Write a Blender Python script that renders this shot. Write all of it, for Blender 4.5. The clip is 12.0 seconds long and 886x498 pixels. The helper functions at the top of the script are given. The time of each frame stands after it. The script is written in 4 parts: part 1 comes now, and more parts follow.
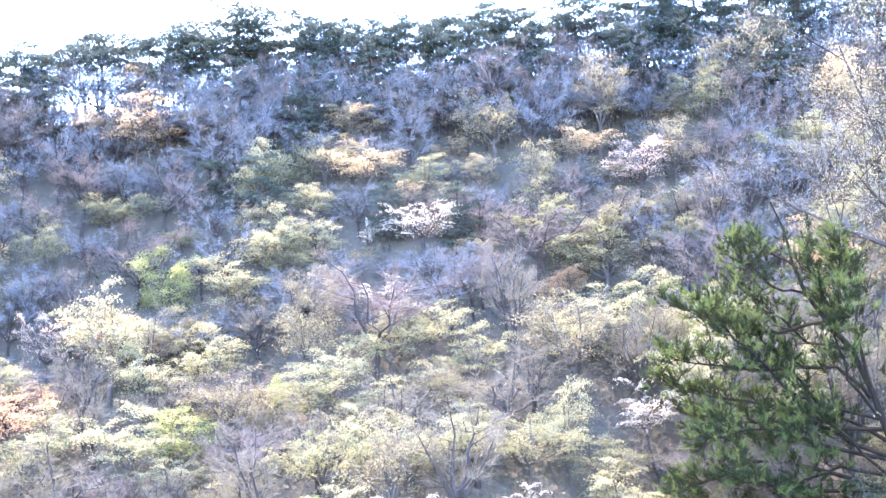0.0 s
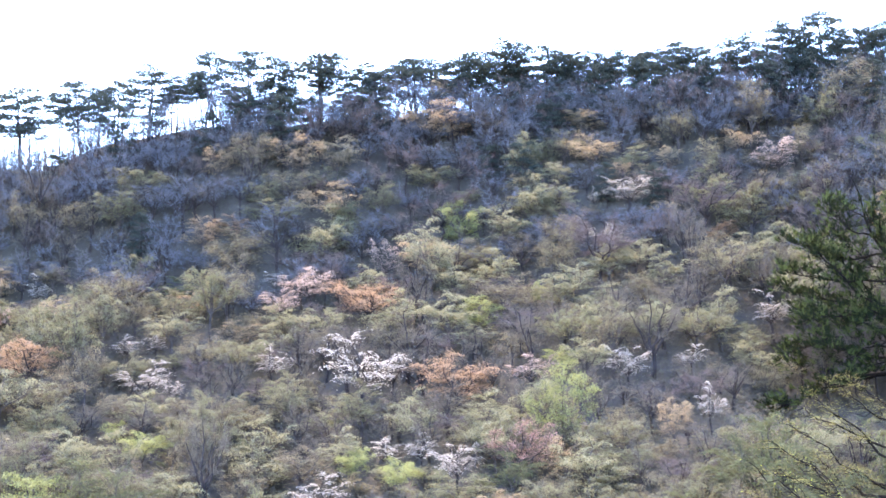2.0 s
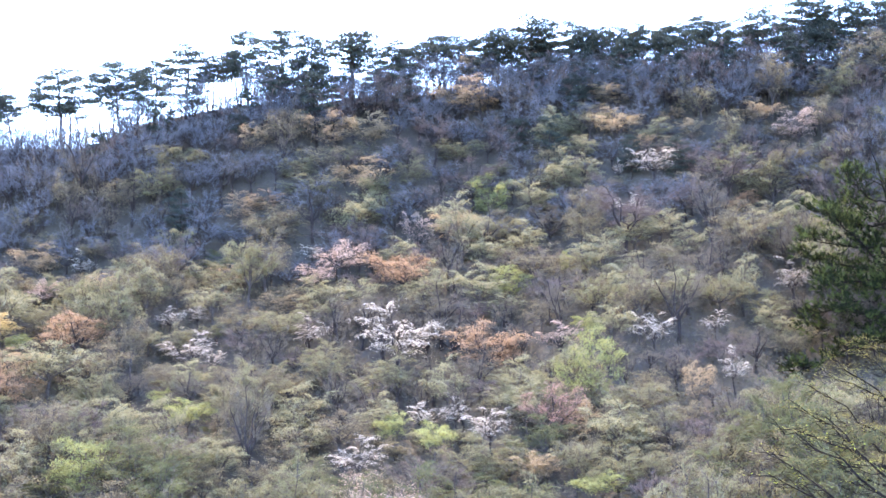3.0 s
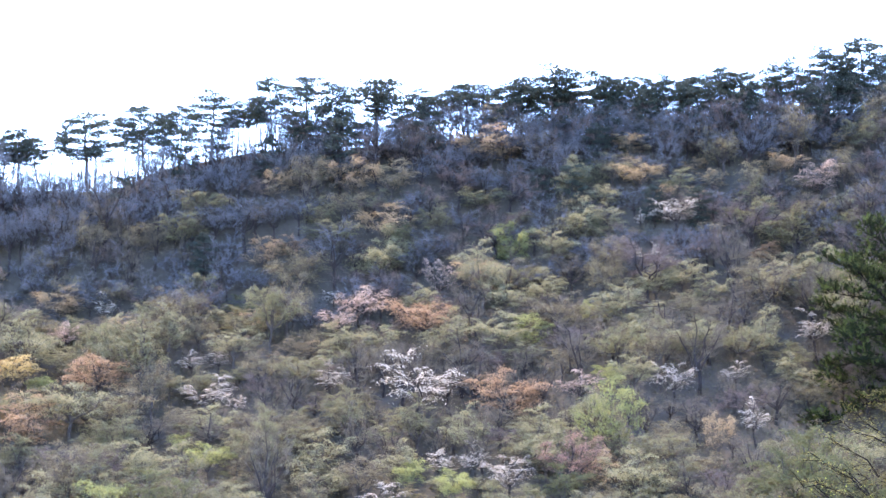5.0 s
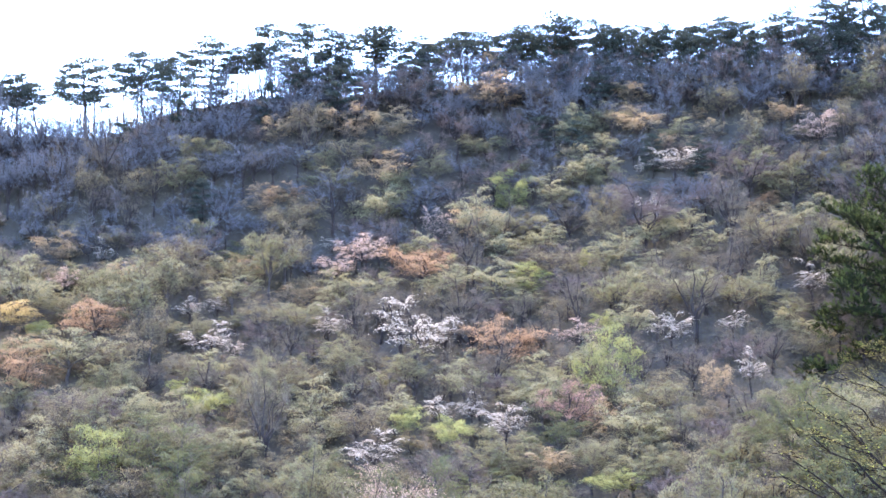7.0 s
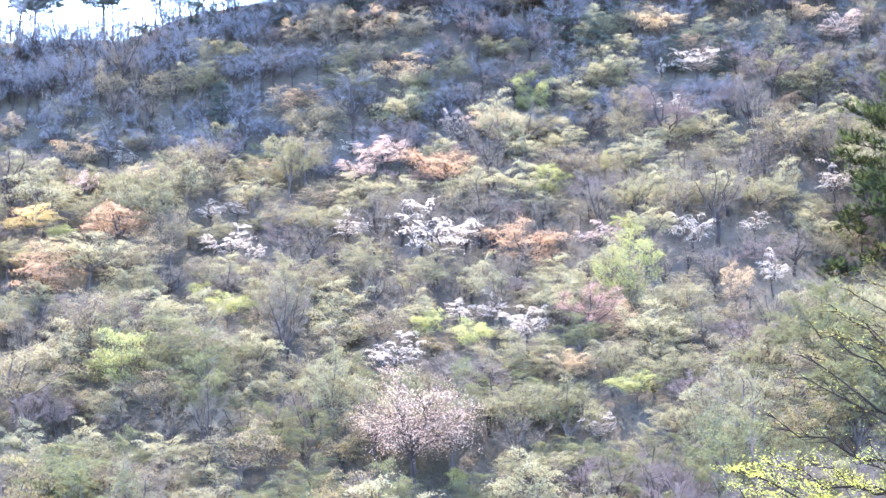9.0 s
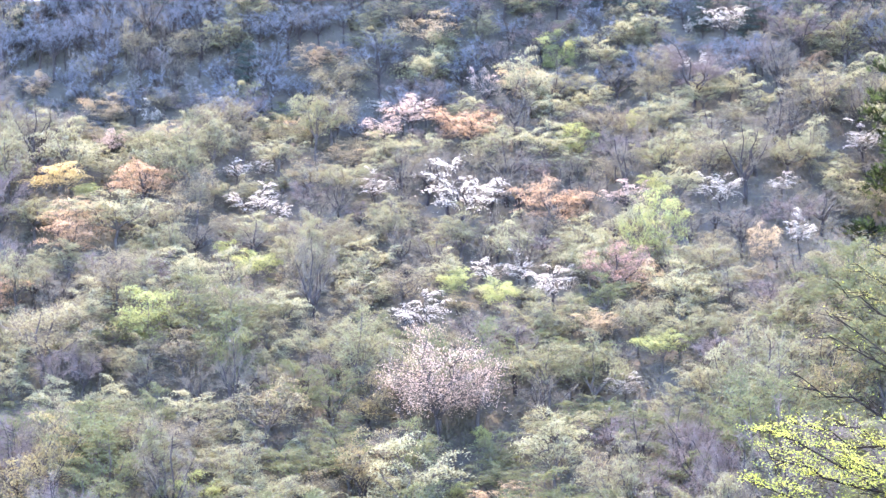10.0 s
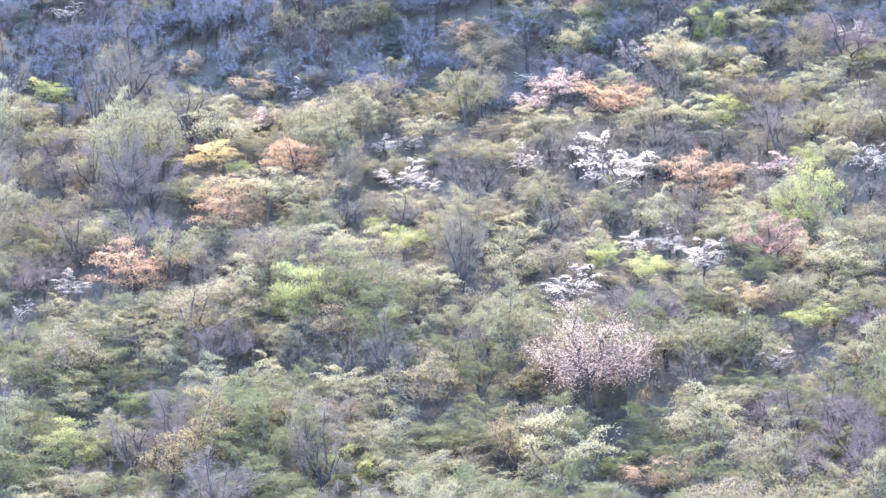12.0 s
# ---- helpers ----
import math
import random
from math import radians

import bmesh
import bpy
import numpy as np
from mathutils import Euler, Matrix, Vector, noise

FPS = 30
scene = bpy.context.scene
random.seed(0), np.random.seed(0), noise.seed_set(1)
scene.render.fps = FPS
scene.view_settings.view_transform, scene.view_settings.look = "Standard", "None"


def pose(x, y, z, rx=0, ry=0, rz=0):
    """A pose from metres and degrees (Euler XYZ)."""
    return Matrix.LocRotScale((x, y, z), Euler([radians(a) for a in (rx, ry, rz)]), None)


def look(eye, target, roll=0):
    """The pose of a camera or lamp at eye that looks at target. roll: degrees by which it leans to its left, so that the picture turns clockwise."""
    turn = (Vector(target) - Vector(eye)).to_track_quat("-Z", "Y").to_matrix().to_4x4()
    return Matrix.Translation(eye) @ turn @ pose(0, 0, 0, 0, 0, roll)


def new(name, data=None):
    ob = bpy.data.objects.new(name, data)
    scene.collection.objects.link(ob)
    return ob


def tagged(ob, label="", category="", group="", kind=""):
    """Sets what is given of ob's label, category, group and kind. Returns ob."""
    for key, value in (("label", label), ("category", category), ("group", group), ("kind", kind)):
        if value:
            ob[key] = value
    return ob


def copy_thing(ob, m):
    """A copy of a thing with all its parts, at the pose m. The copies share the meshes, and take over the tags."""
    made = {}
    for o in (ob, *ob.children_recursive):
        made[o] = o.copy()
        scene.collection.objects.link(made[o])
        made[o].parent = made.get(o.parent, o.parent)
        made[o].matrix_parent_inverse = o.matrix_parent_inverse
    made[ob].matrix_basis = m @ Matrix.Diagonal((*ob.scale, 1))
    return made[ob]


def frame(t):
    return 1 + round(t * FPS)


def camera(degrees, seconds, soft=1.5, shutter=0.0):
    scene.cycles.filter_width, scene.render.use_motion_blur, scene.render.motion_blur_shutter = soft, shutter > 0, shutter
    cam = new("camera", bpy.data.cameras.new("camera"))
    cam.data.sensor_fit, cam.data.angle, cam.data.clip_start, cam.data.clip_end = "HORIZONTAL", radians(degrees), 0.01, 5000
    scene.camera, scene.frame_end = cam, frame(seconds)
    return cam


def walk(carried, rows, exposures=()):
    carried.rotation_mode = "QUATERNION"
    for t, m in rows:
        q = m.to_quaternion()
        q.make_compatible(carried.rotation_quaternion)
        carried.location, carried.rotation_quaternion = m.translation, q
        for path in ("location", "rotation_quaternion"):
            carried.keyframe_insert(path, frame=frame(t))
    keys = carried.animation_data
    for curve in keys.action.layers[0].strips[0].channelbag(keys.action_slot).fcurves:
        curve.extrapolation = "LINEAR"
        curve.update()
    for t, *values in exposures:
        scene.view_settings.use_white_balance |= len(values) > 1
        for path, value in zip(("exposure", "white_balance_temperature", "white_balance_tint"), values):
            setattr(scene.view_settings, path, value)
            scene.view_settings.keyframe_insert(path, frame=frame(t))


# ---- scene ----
cam = camera(28.0, 12.0, soft=1.5)
ROWS = [
    (0.0, 7.90, 45.28, 22.82, -7.130, 7.079, -3.272),
    (0.5, 7.37, 46.17, 22.22, -6.432, 7.535, -2.844),
    (0.6, 7.05, 45.45, 21.97, -6.471, 7.519, -2.673),
    (0.7, 6.51, 43.57, 21.62, -6.564, 7.483, -2.436),
    (0.8, 5.85, 40.98, 21.20, -6.676, 7.439, -2.183),
    (0.9, 5.20, 38.12, 20.74, -6.769, 7.402, -1.966),
    (1.0, 4.66, 35.41, 20.27, -6.808, 7.387, -1.836),
    (1.1, 4.24, 32.81, 19.77, -6.674, 7.387, -1.780),
    (1.2, 3.86, 29.98, 19.21, -6.326, 7.388, -1.743),
    (1.3, 3.50, 27.00, 18.62, -5.840, 7.390, -1.714),
    (1.4, 3.13, 23.92, 18.02, -5.296, 7.391, -1.678),
    (1.5, 2.71, 20.65, 17.41, -4.733, 7.389, -1.594),
    (1.6, 2.21, 16.99, 16.76, -4.058, 7.378, -1.412),
    (1.7, 1.72, 13.33, 16.12, -3.379, 7.366, -1.225),
    (1.8, 1.22, 9.67, 15.47, -2.697, 7.353, -1.033),
    (1.9, 0.73, 6.07, 14.85, -2.013, 7.336, -0.827),
    (2.0, 0.47, 4.04, 14.52, -1.681, 7.311, -0.747),
    (2.1, 0.33, 2.87, 14.35, -1.563, 7.268, -0.808),
    (2.2, 0.22, 1.85, 14.20, -1.479, 7.201, -0.955),
    (2.3, 0.13, 1.03, 14.08, -1.415, 7.118, -1.131),
    (2.4, 0.07, 0.50, 14.00, -1.356, 7.027, -1.278),
    (2.5, 0.03, 0.30, 13.98, -1.285, 6.938, -1.340),
    (3.0, -0.03, 0.29, 13.98, -0.868, 6.442, -1.248),
    (3.5, -0.05, 0.30, 14.00, -0.616, 6.697, -0.898),
    (5.5, -0.00, -0.10, 13.99, 0.057, 8.101, -0.230),
    (6.0, 0.00, -0.03, 14.00, 0.192, 7.558, 0.085),
    (6.5, 0.00, -0.00, 14.00, 0.000, 6.873, -0.000),
    (7.0, 0.01, -0.07, 13.99, -0.198, 6.270, -0.078),
    (9.0, 0.02, 0.16, 13.99, 0.481, 3.137, -0.197),
    (9.5, -0.02, 0.14, 13.98, 0.643, 2.539, -0.024),
    (10.0, -0.03, 0.19, 13.97, 1.297, 1.825, -0.009),
    (10.5, 0.03, 0.28, 14.00, 2.067, 1.213, -0.152),
    (11.0, 0.02, 0.43, 13.98, 3.035, 1.242, -0.147),
    (11.5, 0.01, 0.45, 13.98, 4.735, 1.097, 0.006),
    (12.0, 0.03, 0.30, 13.98, 6.147, 1.024, -0.329),
]
EXPOSURES = [(0.0, 5.1, 6320, 24), (0.6, 5.1, 6320, 24), (1.6, 4.4, 6320, 24), (1.8, 3.92, 6330, 24), (2.5, 3.8, 6330, 24), (3.5, 3.85, 6330, 24), (5.5, 3.44, 6290, 24), (6.5, 3.62, 6290, 24), (7.2, 3.75, 6290, 24), (8.8, 4.55, 6270, 24), (12.0, 4.45, 6260, 24)]
walk(cam, [(t, pose(x, y, z, 90 + pitch, 0, yaw) @ pose(0, 0, 0, 0, 0, roll)) for t, x, y, z, yaw, pitch, roll in ROWS], EXPOSURES)

# ---- daylight: a high spring sun behind the ridge, pale sky ----
SUN_UP, SUN_SIDE = radians(64), radians(26)
world = bpy.data.worlds.new("spring_sky")
scene.world = world
world.use_nodes = True
sky = world.node_tree.nodes.new("ShaderNodeTexSky")
sky.sky_type, sky.sun_disc, sky.sun_elevation, sky.sun_rotation = "NISHITA", False, SUN_UP, -SUN_SIDE
sky.dust_density, sky.air_density, sky.ozone_density = 0.4, 1.0, 6.0
background = world.node_tree.nodes["Background"]
background.inputs["Strength"].default_value = 0.15
world.node_tree.links.new(sky.outputs["Color"], background.inputs["Color"])
sun = new("sun", bpy.data.lights.new("sun", "SUN"))
sun.data.energy, sun.data.angle, sun.data.color = 1.65, radians(1.0), (1.0, 0.85, 0.64)
SUN_WAY = Vector((-math.sin(SUN_SIDE) * math.cos(SUN_UP), math.cos(SUN_SIDE) * math.cos(SUN_UP), math.sin(SUN_UP)))
sun.matrix_world = look(SUN_WAY * 200, (0, 0, 0))


# ---- materials ----
def node_material(name):
    m = bpy.data.materials.new(name)
    m.use_nodes = True
    return m, m.node_tree.nodes, m.node_tree.links, m.node_tree.nodes["Principled BSDF"], m.node_tree.nodes["Material Output"]


def blend(nodes, links, a, b, factor):
    mix = nodes.new("ShaderNodeMix")
    mix.data_type = "RGBA"
    for socket, value in ((mix.inputs[0], factor), (mix.inputs[6], a), (mix.inputs[7], b)):
        if isinstance(value, tuple):
            socket.default_value = (*value, 1)
        elif isinstance(value, float):
            socket.default_value = value
        else:
            links.new(value, socket)
    return mix.outputs[2]


def foliage(name, dark, light, tip, glow=0.4, spread=0.5):
    """Leaves, buds, petals or needles: each piece and each tree differs a little; light comes through them."""
    m, nodes, links, skin, out = node_material(name)
    piece, tree = nodes.new("ShaderNodeNewGeometry"), nodes.new("ShaderNodeObjectInfo")
    even = nodes.new("ShaderNodeMapRange")
    even.inputs[3].default_value, even.inputs[4].default_value = 0.3, 0.7
    links.new(piece.outputs["Random Per Island"], even.inputs[0])
    base = blend(nodes, links, dark, light, even.outputs[0])
    scaled = nodes.new("ShaderNodeMath")
    scaled.operation, scaled.inputs[1].default_value = "MULTIPLY", spread
    links.new(tree.outputs["Random"], scaled.inputs[0])
    colour = blend(nodes, links, base, tip, scaled.outputs[0])
    links.new(colour, skin.inputs["Base Color"])
    skin.inputs["Roughness"].default_value = 0.75
    skin.inputs["Specular IOR Level"].default_value = 0.08
    through_leaf, mixed = nodes.new("ShaderNodeBsdfTranslucent"), nodes.new("ShaderNodeMixShader")
    links.new(colour, through_leaf.inputs["Color"])
    mixed.inputs[0].default_value = glow
    links.new(skin.outputs[0], mixed.inputs[1])
    links.new(through_leaf.outputs[0], mixed.inputs[2])
    links.new(mixed.outputs[0], out.inputs["Surface"])
    return m


def bark(name, dark, light, size=6.0):
    m, nodes, links, skin, _ = node_material(name)
    place, grain, stains = nodes.new("ShaderNodeTexCoord"), nodes.new("ShaderNodeTexNoise"), nodes.new("ShaderNodeTexNoise")
    stretch = nodes.new("ShaderNodeMapping")
    stretch.inputs["Scale"].default_value = (4, 4, 1)
    links.new(place.outputs["Object"], stretch.inputs["Vector"])
    links.new(stretch.outputs[0], grain.inputs["Vector"])
    links.new(place.outputs["Object"], stains.inputs["Vector"])
    grain.inputs["Scale"].default_value, grain.inputs["Detail"].default_value = size, 6
    stains.inputs["Scale"].default_value = 1.1
    both = nodes.new("ShaderNodeMath")
    both.operation = "MULTIPLY_ADD"
    both.inputs[1].default_value = 0.5
    links.new(grain.outputs["Fac"], both.inputs[0])
    links.new(stains.outputs["Fac"], both.inputs[2])
    sharp = nodes.new("ShaderNodeMapRange")
    sharp.inputs[1].default_value, sharp.inputs[2].default_value = 0.5, 1.0
    links.new(both.outputs[0], sharp.inputs[0])
    links.new(blend(nodes, links, dark, light, sharp.outputs[0]), skin.inputs["Base Color"])
    skin.inputs["Roughness"].default_value = 0.9
    skin.inputs["Specular IOR Level"].default_value = 0.15
    bump = nodes.new("ShaderNodeBump")
    bump.inputs["Strength"].default_value, bump.inputs["Distance"].default_value = 0.6, 0.02
    links.new(grain.outputs["Fac"], bump.inputs["Height"])
    links.new(bump.outputs[0], skin.inputs["Normal"])
    return m


def soil(name):
    m, nodes, links, skin, _ = node_material(name)
    place = nodes.new("ShaderNodeTexCoord")
    values = []
    for scale, detail in ((0.12, 3), (2.5, 8), (11.0, 6)):
        n = nodes.new("ShaderNodeTexNoise")
        n.inputs["Scale"].default_value, n.inputs["Detail"].default_value = scale, detail
        links.new(place.outputs["Object"], n.inputs["Vector"])
        values.append(n.outputs["Fac"])
    litter = blend(nodes, links, (0.04, 0.037, 0.036), (0.105, 0.094, 0.086), values[1])
    moss = blend(nodes, links, litter, (0.05, 0.053, 0.034), values[0])
    links.new(blend(nodes, links, moss, (0.07, 0.058, 0.046), values[2]), skin.inputs["Base Color"])
    skin.inputs["Roughness"].default_value = 0.95
    skin.inputs["Specular IOR Level"].default_value = 0.15
    bump = nodes.new("ShaderNodeBump")
    bump.inputs["Strength"].default_value, bump.inputs["Distance"].default_value = 0.8, 0.12
    links.new(values[1], bump.inputs["Height"])
    links.new(bump.outputs[0], skin.inputs["Normal"])
    return m


GREY_BARK = bark("grey_bark", (0.035, 0.03, 0.027), (0.11, 0.092, 0.08))
DARK_BARK = bark("dark_bark", (0.02, 0.017, 0.016), (0.06, 0.048, 0.044))
LIMB_BARK = bark("pine_bark", (0.006, 0.0045, 0.0035), (0.024, 0.017, 0.012))
TWIGS = foliage("bare_twigs", (0.09, 0.076, 0.056), (0.165, 0.14, 0.105), (0.142, 0.12, 0.085), 0.1)
LEAFY_TWIGS = foliage("leafy_twigs", (0.066, 0.054, 0.04), (0.13, 0.107, 0.08), (0.105, 0.086, 0.064), 0.05)
# blue haze and shade of the upper slope, painted into the twig colour
HAZE_TINT_TWIGS = foliage("haze_tint_twigs", (0.086, 0.092, 0.101), (0.15, 0.158, 0.172), (0.126, 0.132, 0.142), 0.05)
DARK_TWIGS = foliage("dark_twigs", (0.025, 0.021, 0.018), (0.07, 0.058, 0.048), (0.05, 0.042, 0.034), 0.05)
OLIVE_SPRAYS = foliage("yellow_olive_leaves", (0.19, 0.17, 0.05), (0.3, 0.27, 0.08), (0.25, 0.23, 0.068), 0.5)
SPRAY_LEAVES = foliage("lime_sprays", (0.22, 0.24, 0.03), (0.36, 0.38, 0.07), (0.30, 0.32, 0.07), 0.5)
SILVER_BARK = bark("silver_bark", (0.08, 0.075, 0.07), (0.18, 0.17, 0.16))
SILVER_TWIGS = foliage("silver_twigs", (0.11, 0.10, 0.095), (0.19, 0.175, 0.165), (0.15, 0.14, 0.13), 0.05)
BROWN_TWIGS = foliage("brown_twigs", (0.095, 0.074, 0.066), (0.17, 0.134, 0.12), (0.145, 0.114, 0.096), 0.1)
BUDS = foliage("olive_buds", (0.133, 0.127, 0.073), (0.22, 0.208, 0.122), (0.18, 0.175, 0.094), 0.45, 0.9)
PALE_BUDS = foliage("pale_buds", (0.184, 0.176, 0.1), (0.29, 0.275, 0.16), (0.245, 0.24, 0.13), 0.45)
TAN_BUDS = foliage("tan_buds", (0.158, 0.136, 0.082), (0.255, 0.22, 0.132), (0.212, 0.19, 0.106), 0.4, 0.8)
GREEN_LEAVES = foliage("fresh_green_leaves", (0.158, 0.172, 0.064), (0.268, 0.285, 0.115), (0.23, 0.242, 0.095), 0.5)
LIME_LEAVES = foliage("lime_leaves", (0.21, 0.225, 0.072), (0.33, 0.345, 0.135), (0.285, 0.3, 0.12), 0.5)
GOLD_LEAVES = foliage("gold_buds", (0.42, 0.31, 0.12), (0.62, 0.48, 0.22), (0.5, 0.4, 0.18), 0.45)
ORANGE_LEAVES = foliage("orange_buds", (0.25, 0.165, 0.098), (0.37, 0.25, 0.155), (0.32, 0.225, 0.135), 0.45)
RUST_LEAVES = foliage("rust_buds", (0.27, 0.19, 0.11), (0.4, 0.295, 0.175), (0.34, 0.27, 0.155), 0.45, 0.9)
UMBER_LEAVES = foliage("umber_buds", (0.15, 0.125, 0.065), (0.25, 0.21, 0.11), (0.22, 0.19, 0.08), 0.45)
RED_LEAVES = foliage("red_buds", (0.25, 0.155, 0.125), (0.37, 0.24, 0.195), (0.31, 0.21, 0.16), 0.45)
WHITE_PETALS = foliage("white_blossom", (0.46, 0.42, 0.345), (0.61, 0.56, 0.465), (0.55, 0.49, 0.41), 0.45)
PINK_PETALS = foliage("pink_blossom", (0.43, 0.32, 0.25), (0.59, 0.46, 0.365), (0.53, 0.4, 0.315), 0.45)
DUSTY_PETALS = foliage("dusty_pink_blossom", (0.33, 0.245, 0.185), (0.46, 0.355, 0.27), (0.41, 0.31, 0.235), 0.45)
NEEDLES = foliage("pine_needles", (0.03, 0.04, 0.034), (0.066, 0.08, 0.062), (0.048, 0.06, 0.048), 0.25)
DEEP_BUDS = foliage("deep_olive_leaves", (0.075, 0.081, 0.04), (0.138, 0.145, 0.072), (0.11, 0.12, 0.056), 0.45, 0.9)
# tall pine: inner shade and sun on the tips painted as two needle colours
SHADED_NEEDLES = foliage("shaded_pine_needles", (0.007, 0.011, 0.005), (0.036, 0.046, 0.017), (0.022, 0.029, 0.011), 0.3)
LIT_NEEDLES = foliage("lit_pine_needles", (0.045, 0.060, 0.018), (0.11, 0.135, 0.042), (0.08, 0.10, 0.03), 0.4)
EVERGREEN_LEAVES = foliage("dark_evergreen_leaves", (0.012, 0.018, 0.009), (0.045, 0.056, 0.026), (0.03, 0.038, 0.018), 0.3)
FIR_NEEDLES = foliage("fir_needles", (0.025, 0.045, 0.045), (0.06, 0.085, 0.075), (0.04, 0.065, 0.06), 0.2)
BRUSH = foliage("undergrowth", (0.05, 0.046, 0.032), (0.1, 0.09, 0.06), (0.08, 0.078, 0.046), 0.25)
FOREST_FLOOR = soil("leaf_litter")
ROCK = bark("weathered_rock", (0.04, 0.038, 0.036), (0.13, 0.122, 0.115), 2.0)

# ---- the hillside ----
FLOOR = 0.0
RIDGE = ((-400, 6), (-140, 30), (-70, 36.6), (-50, 37.1), (-34, 37.1), (-25, 37.2), (-21, 38.5), (-15, 39.8), (-8, 40.3), (0, 40.8), (8, 41.3), (17, 41.7), (26, 42.3), (35, 43.2), (70, 45.0), (140, 34), (400, 6))
BENCH = ((-400, 4), (-140, 18), (-60, 23.2), (-32, 24.0), (-12, 24.6), (0, 25.6), (14, 27.6), (19, 27.2), (25, 25.2), (36, 24.6), (60, 25.0), (140, 18), (400, 4))


def along(table, x):
    return float(np.interp(x, [a for a, _ in table], [b for _, b in table]))


def ridge_y(x):
    return 133.0 + 1.5 * math.sin(x / 13.0) - 0.03 * max(-60.0, min(60.0, x))


def bench_y(x):
    return 119.5 + 1.2 * math.sin(x / 11.0 + 1.0)


def ground_z(x, y):
    """Height of the hillside: valley floor, lower slope, bench, hollow, steep upper slope, crest and the far side."""
    yr, yb, zr, zb = ridge_y(x), bench_y(x), along(RIDGE, x), along(BENCH, x)
    lumps = 0.45 * math.sin(x * 0.31 + 0.7) * math.sin(y * 0.37 + 1.9) + 0.3 * math.sin(x * 0.73 + y * 0.41)
    if y > yr:
        d = y - yr
        z = zr - 0.03 * d * d if d < 9 else zr - 2.43 - 0.54 * (d - 9)
    elif y > yb:
        s = (y - yb) / (yr - yb)
        hollow = 2.6 / (1.0 + math.exp((x - 4.0) / 6.0))
        z = zb + (zr - zb) * s ** 1.1 - hollow * math.sin(math.pi * min(1.0, s * 1.9))
    else:
        z = zb - 0.6 * (yb - y) - 0.9 * (1.0 - math.exp(-(yb - y) / 4.0))
    z = z + lumps * max(0.0, min(1.0, (z - 2.0) / 4.0)) * (0.35 if y > yr - 2 else 1.0)
    return FLOOR + 0.5 * (z + math.sqrt(z * z + 9.0))


class Shape:
    """Collects faces for one mesh."""

    def __init__(self):
        self.points, self.faces = [], []

    def tube(self, path, thick, thin, sides):
        start, n = len(self.points), len(path)
        for i, p in enumerate(path):
            way = (path[min(i + 1, n - 1)] - path[max(i - 1, 0)]).normalized()
            side = way.cross(Vector((0.31, 0.87, 0.38))).normalized()
            up = way.cross(side)
            r = thick + (thin - thick) * i / (n - 1)
            for k in range(sides):
                a = 2 * math.pi * k / sides
                self.points.append(p + (side * math.cos(a) + up * math.sin(a)) * r)
        for i in range(n - 1):
            for k in range(sides):
                a, b = start + i * sides + k, start + i * sides + (k + 1) % sides
                self.faces.append((a, b, b + sides, a + sides))

    def blade(self, p, q, width, rng):
        side = (q - p).cross(Vector((rng.gauss(0, 1), rng.gauss(0, 1), rng.gauss(0, 1)))).normalized() * width
        i = len(self.points)
        self.points += [p - side, p + side, q]
        self.faces.append((i, i + 1, i + 2))

    def leaf(self, p, size, rng, facing=None):
        """A small pointed leaf or petal clump, turned towards facing."""
        if facing is None:
            facing = Vector((rng.gauss(0, 1), rng.gauss(0, 1), rng.gauss(0, 1)))
        out = (facing + Vector((rng.gauss(0, 0.3), rng.gauss(0, 0.3), rng.gauss(0, 0.3)))).normalized()
        a = out.cross(Vector((rng.gauss(0, 1), rng.gauss(0, 1), rng.gauss(0, 1)))).normalized()
        b = out.cross(a) * size * rng.uniform(0.45, 0.85)
        a = a * size * rng.uniform(0.7, 1.4)
        i = len(self.points)
        self.points += [p - a * 0.8 - b, p - a * 0.8 + b, p + a]
        self.faces.append((i, i + 1, i + 2))

    def mesh(self, name, material):
        me = bpy.data.meshes.new(name)
        me.from_pydata([tuple(p) for p in self.points], [], self.faces)
        me.materials.append(material)
        return me


def part(name, me, parent, label=""):
    ob = new(name, me)
    ob.parent = parent
    return tagged(ob, label)


def steps(values, lo, hi, count):
    return sorted(set(list(np.linspace(lo, hi, count)) + values))


def build_ground():
    xs = steps([-3000, -1200, -500, -250, -150, -110, -85, 85, 110, 150, 250, 500, 1200, 3000], -70, 70, 141)
    ys = steps([-3000, -1000, -300, -100, -30, 0, 30, 50, 180, 220, 320, 600, 1500, 3000], 60, 160, 126)
    me = bpy.data.meshes.new("ground")
    points = [(x, y, ground_z(x, y)) for y in ys for x in xs]
    w = len(xs)
    me.from_pydata(points, [], [(j * w + i, j * w + i + 1, (j + 1) * w + i + 1, (j + 1) * w + i) for j in range(len(ys) - 1) for i in range(w - 1)])
    me.materials.append(FOREST_FLOOR)
    for p in me.polygons:
        p.use_smooth = True
    return tagged(new("ground", me), "wooded hillside covered in brown leaf litter", "hillside", kind="structure")


build_ground()


# ---- trees ----
def arc(a, b, lift, count, rng, wobble=0.05):
    """A bowed path from a to b."""
    length = (b - a).length
    out = []
    for i in range(count + 1):
        t = i / count
        p = a.lerp(b, t) + Vector((0, 0, lift * length * math.sin(math.pi * t)))
        if 0 < i < count:
            p += Vector((rng.gauss(0, 1), rng.gauss(0, 1), rng.gauss(0, 1))) * wobble * length
        out.append(p)
    return out


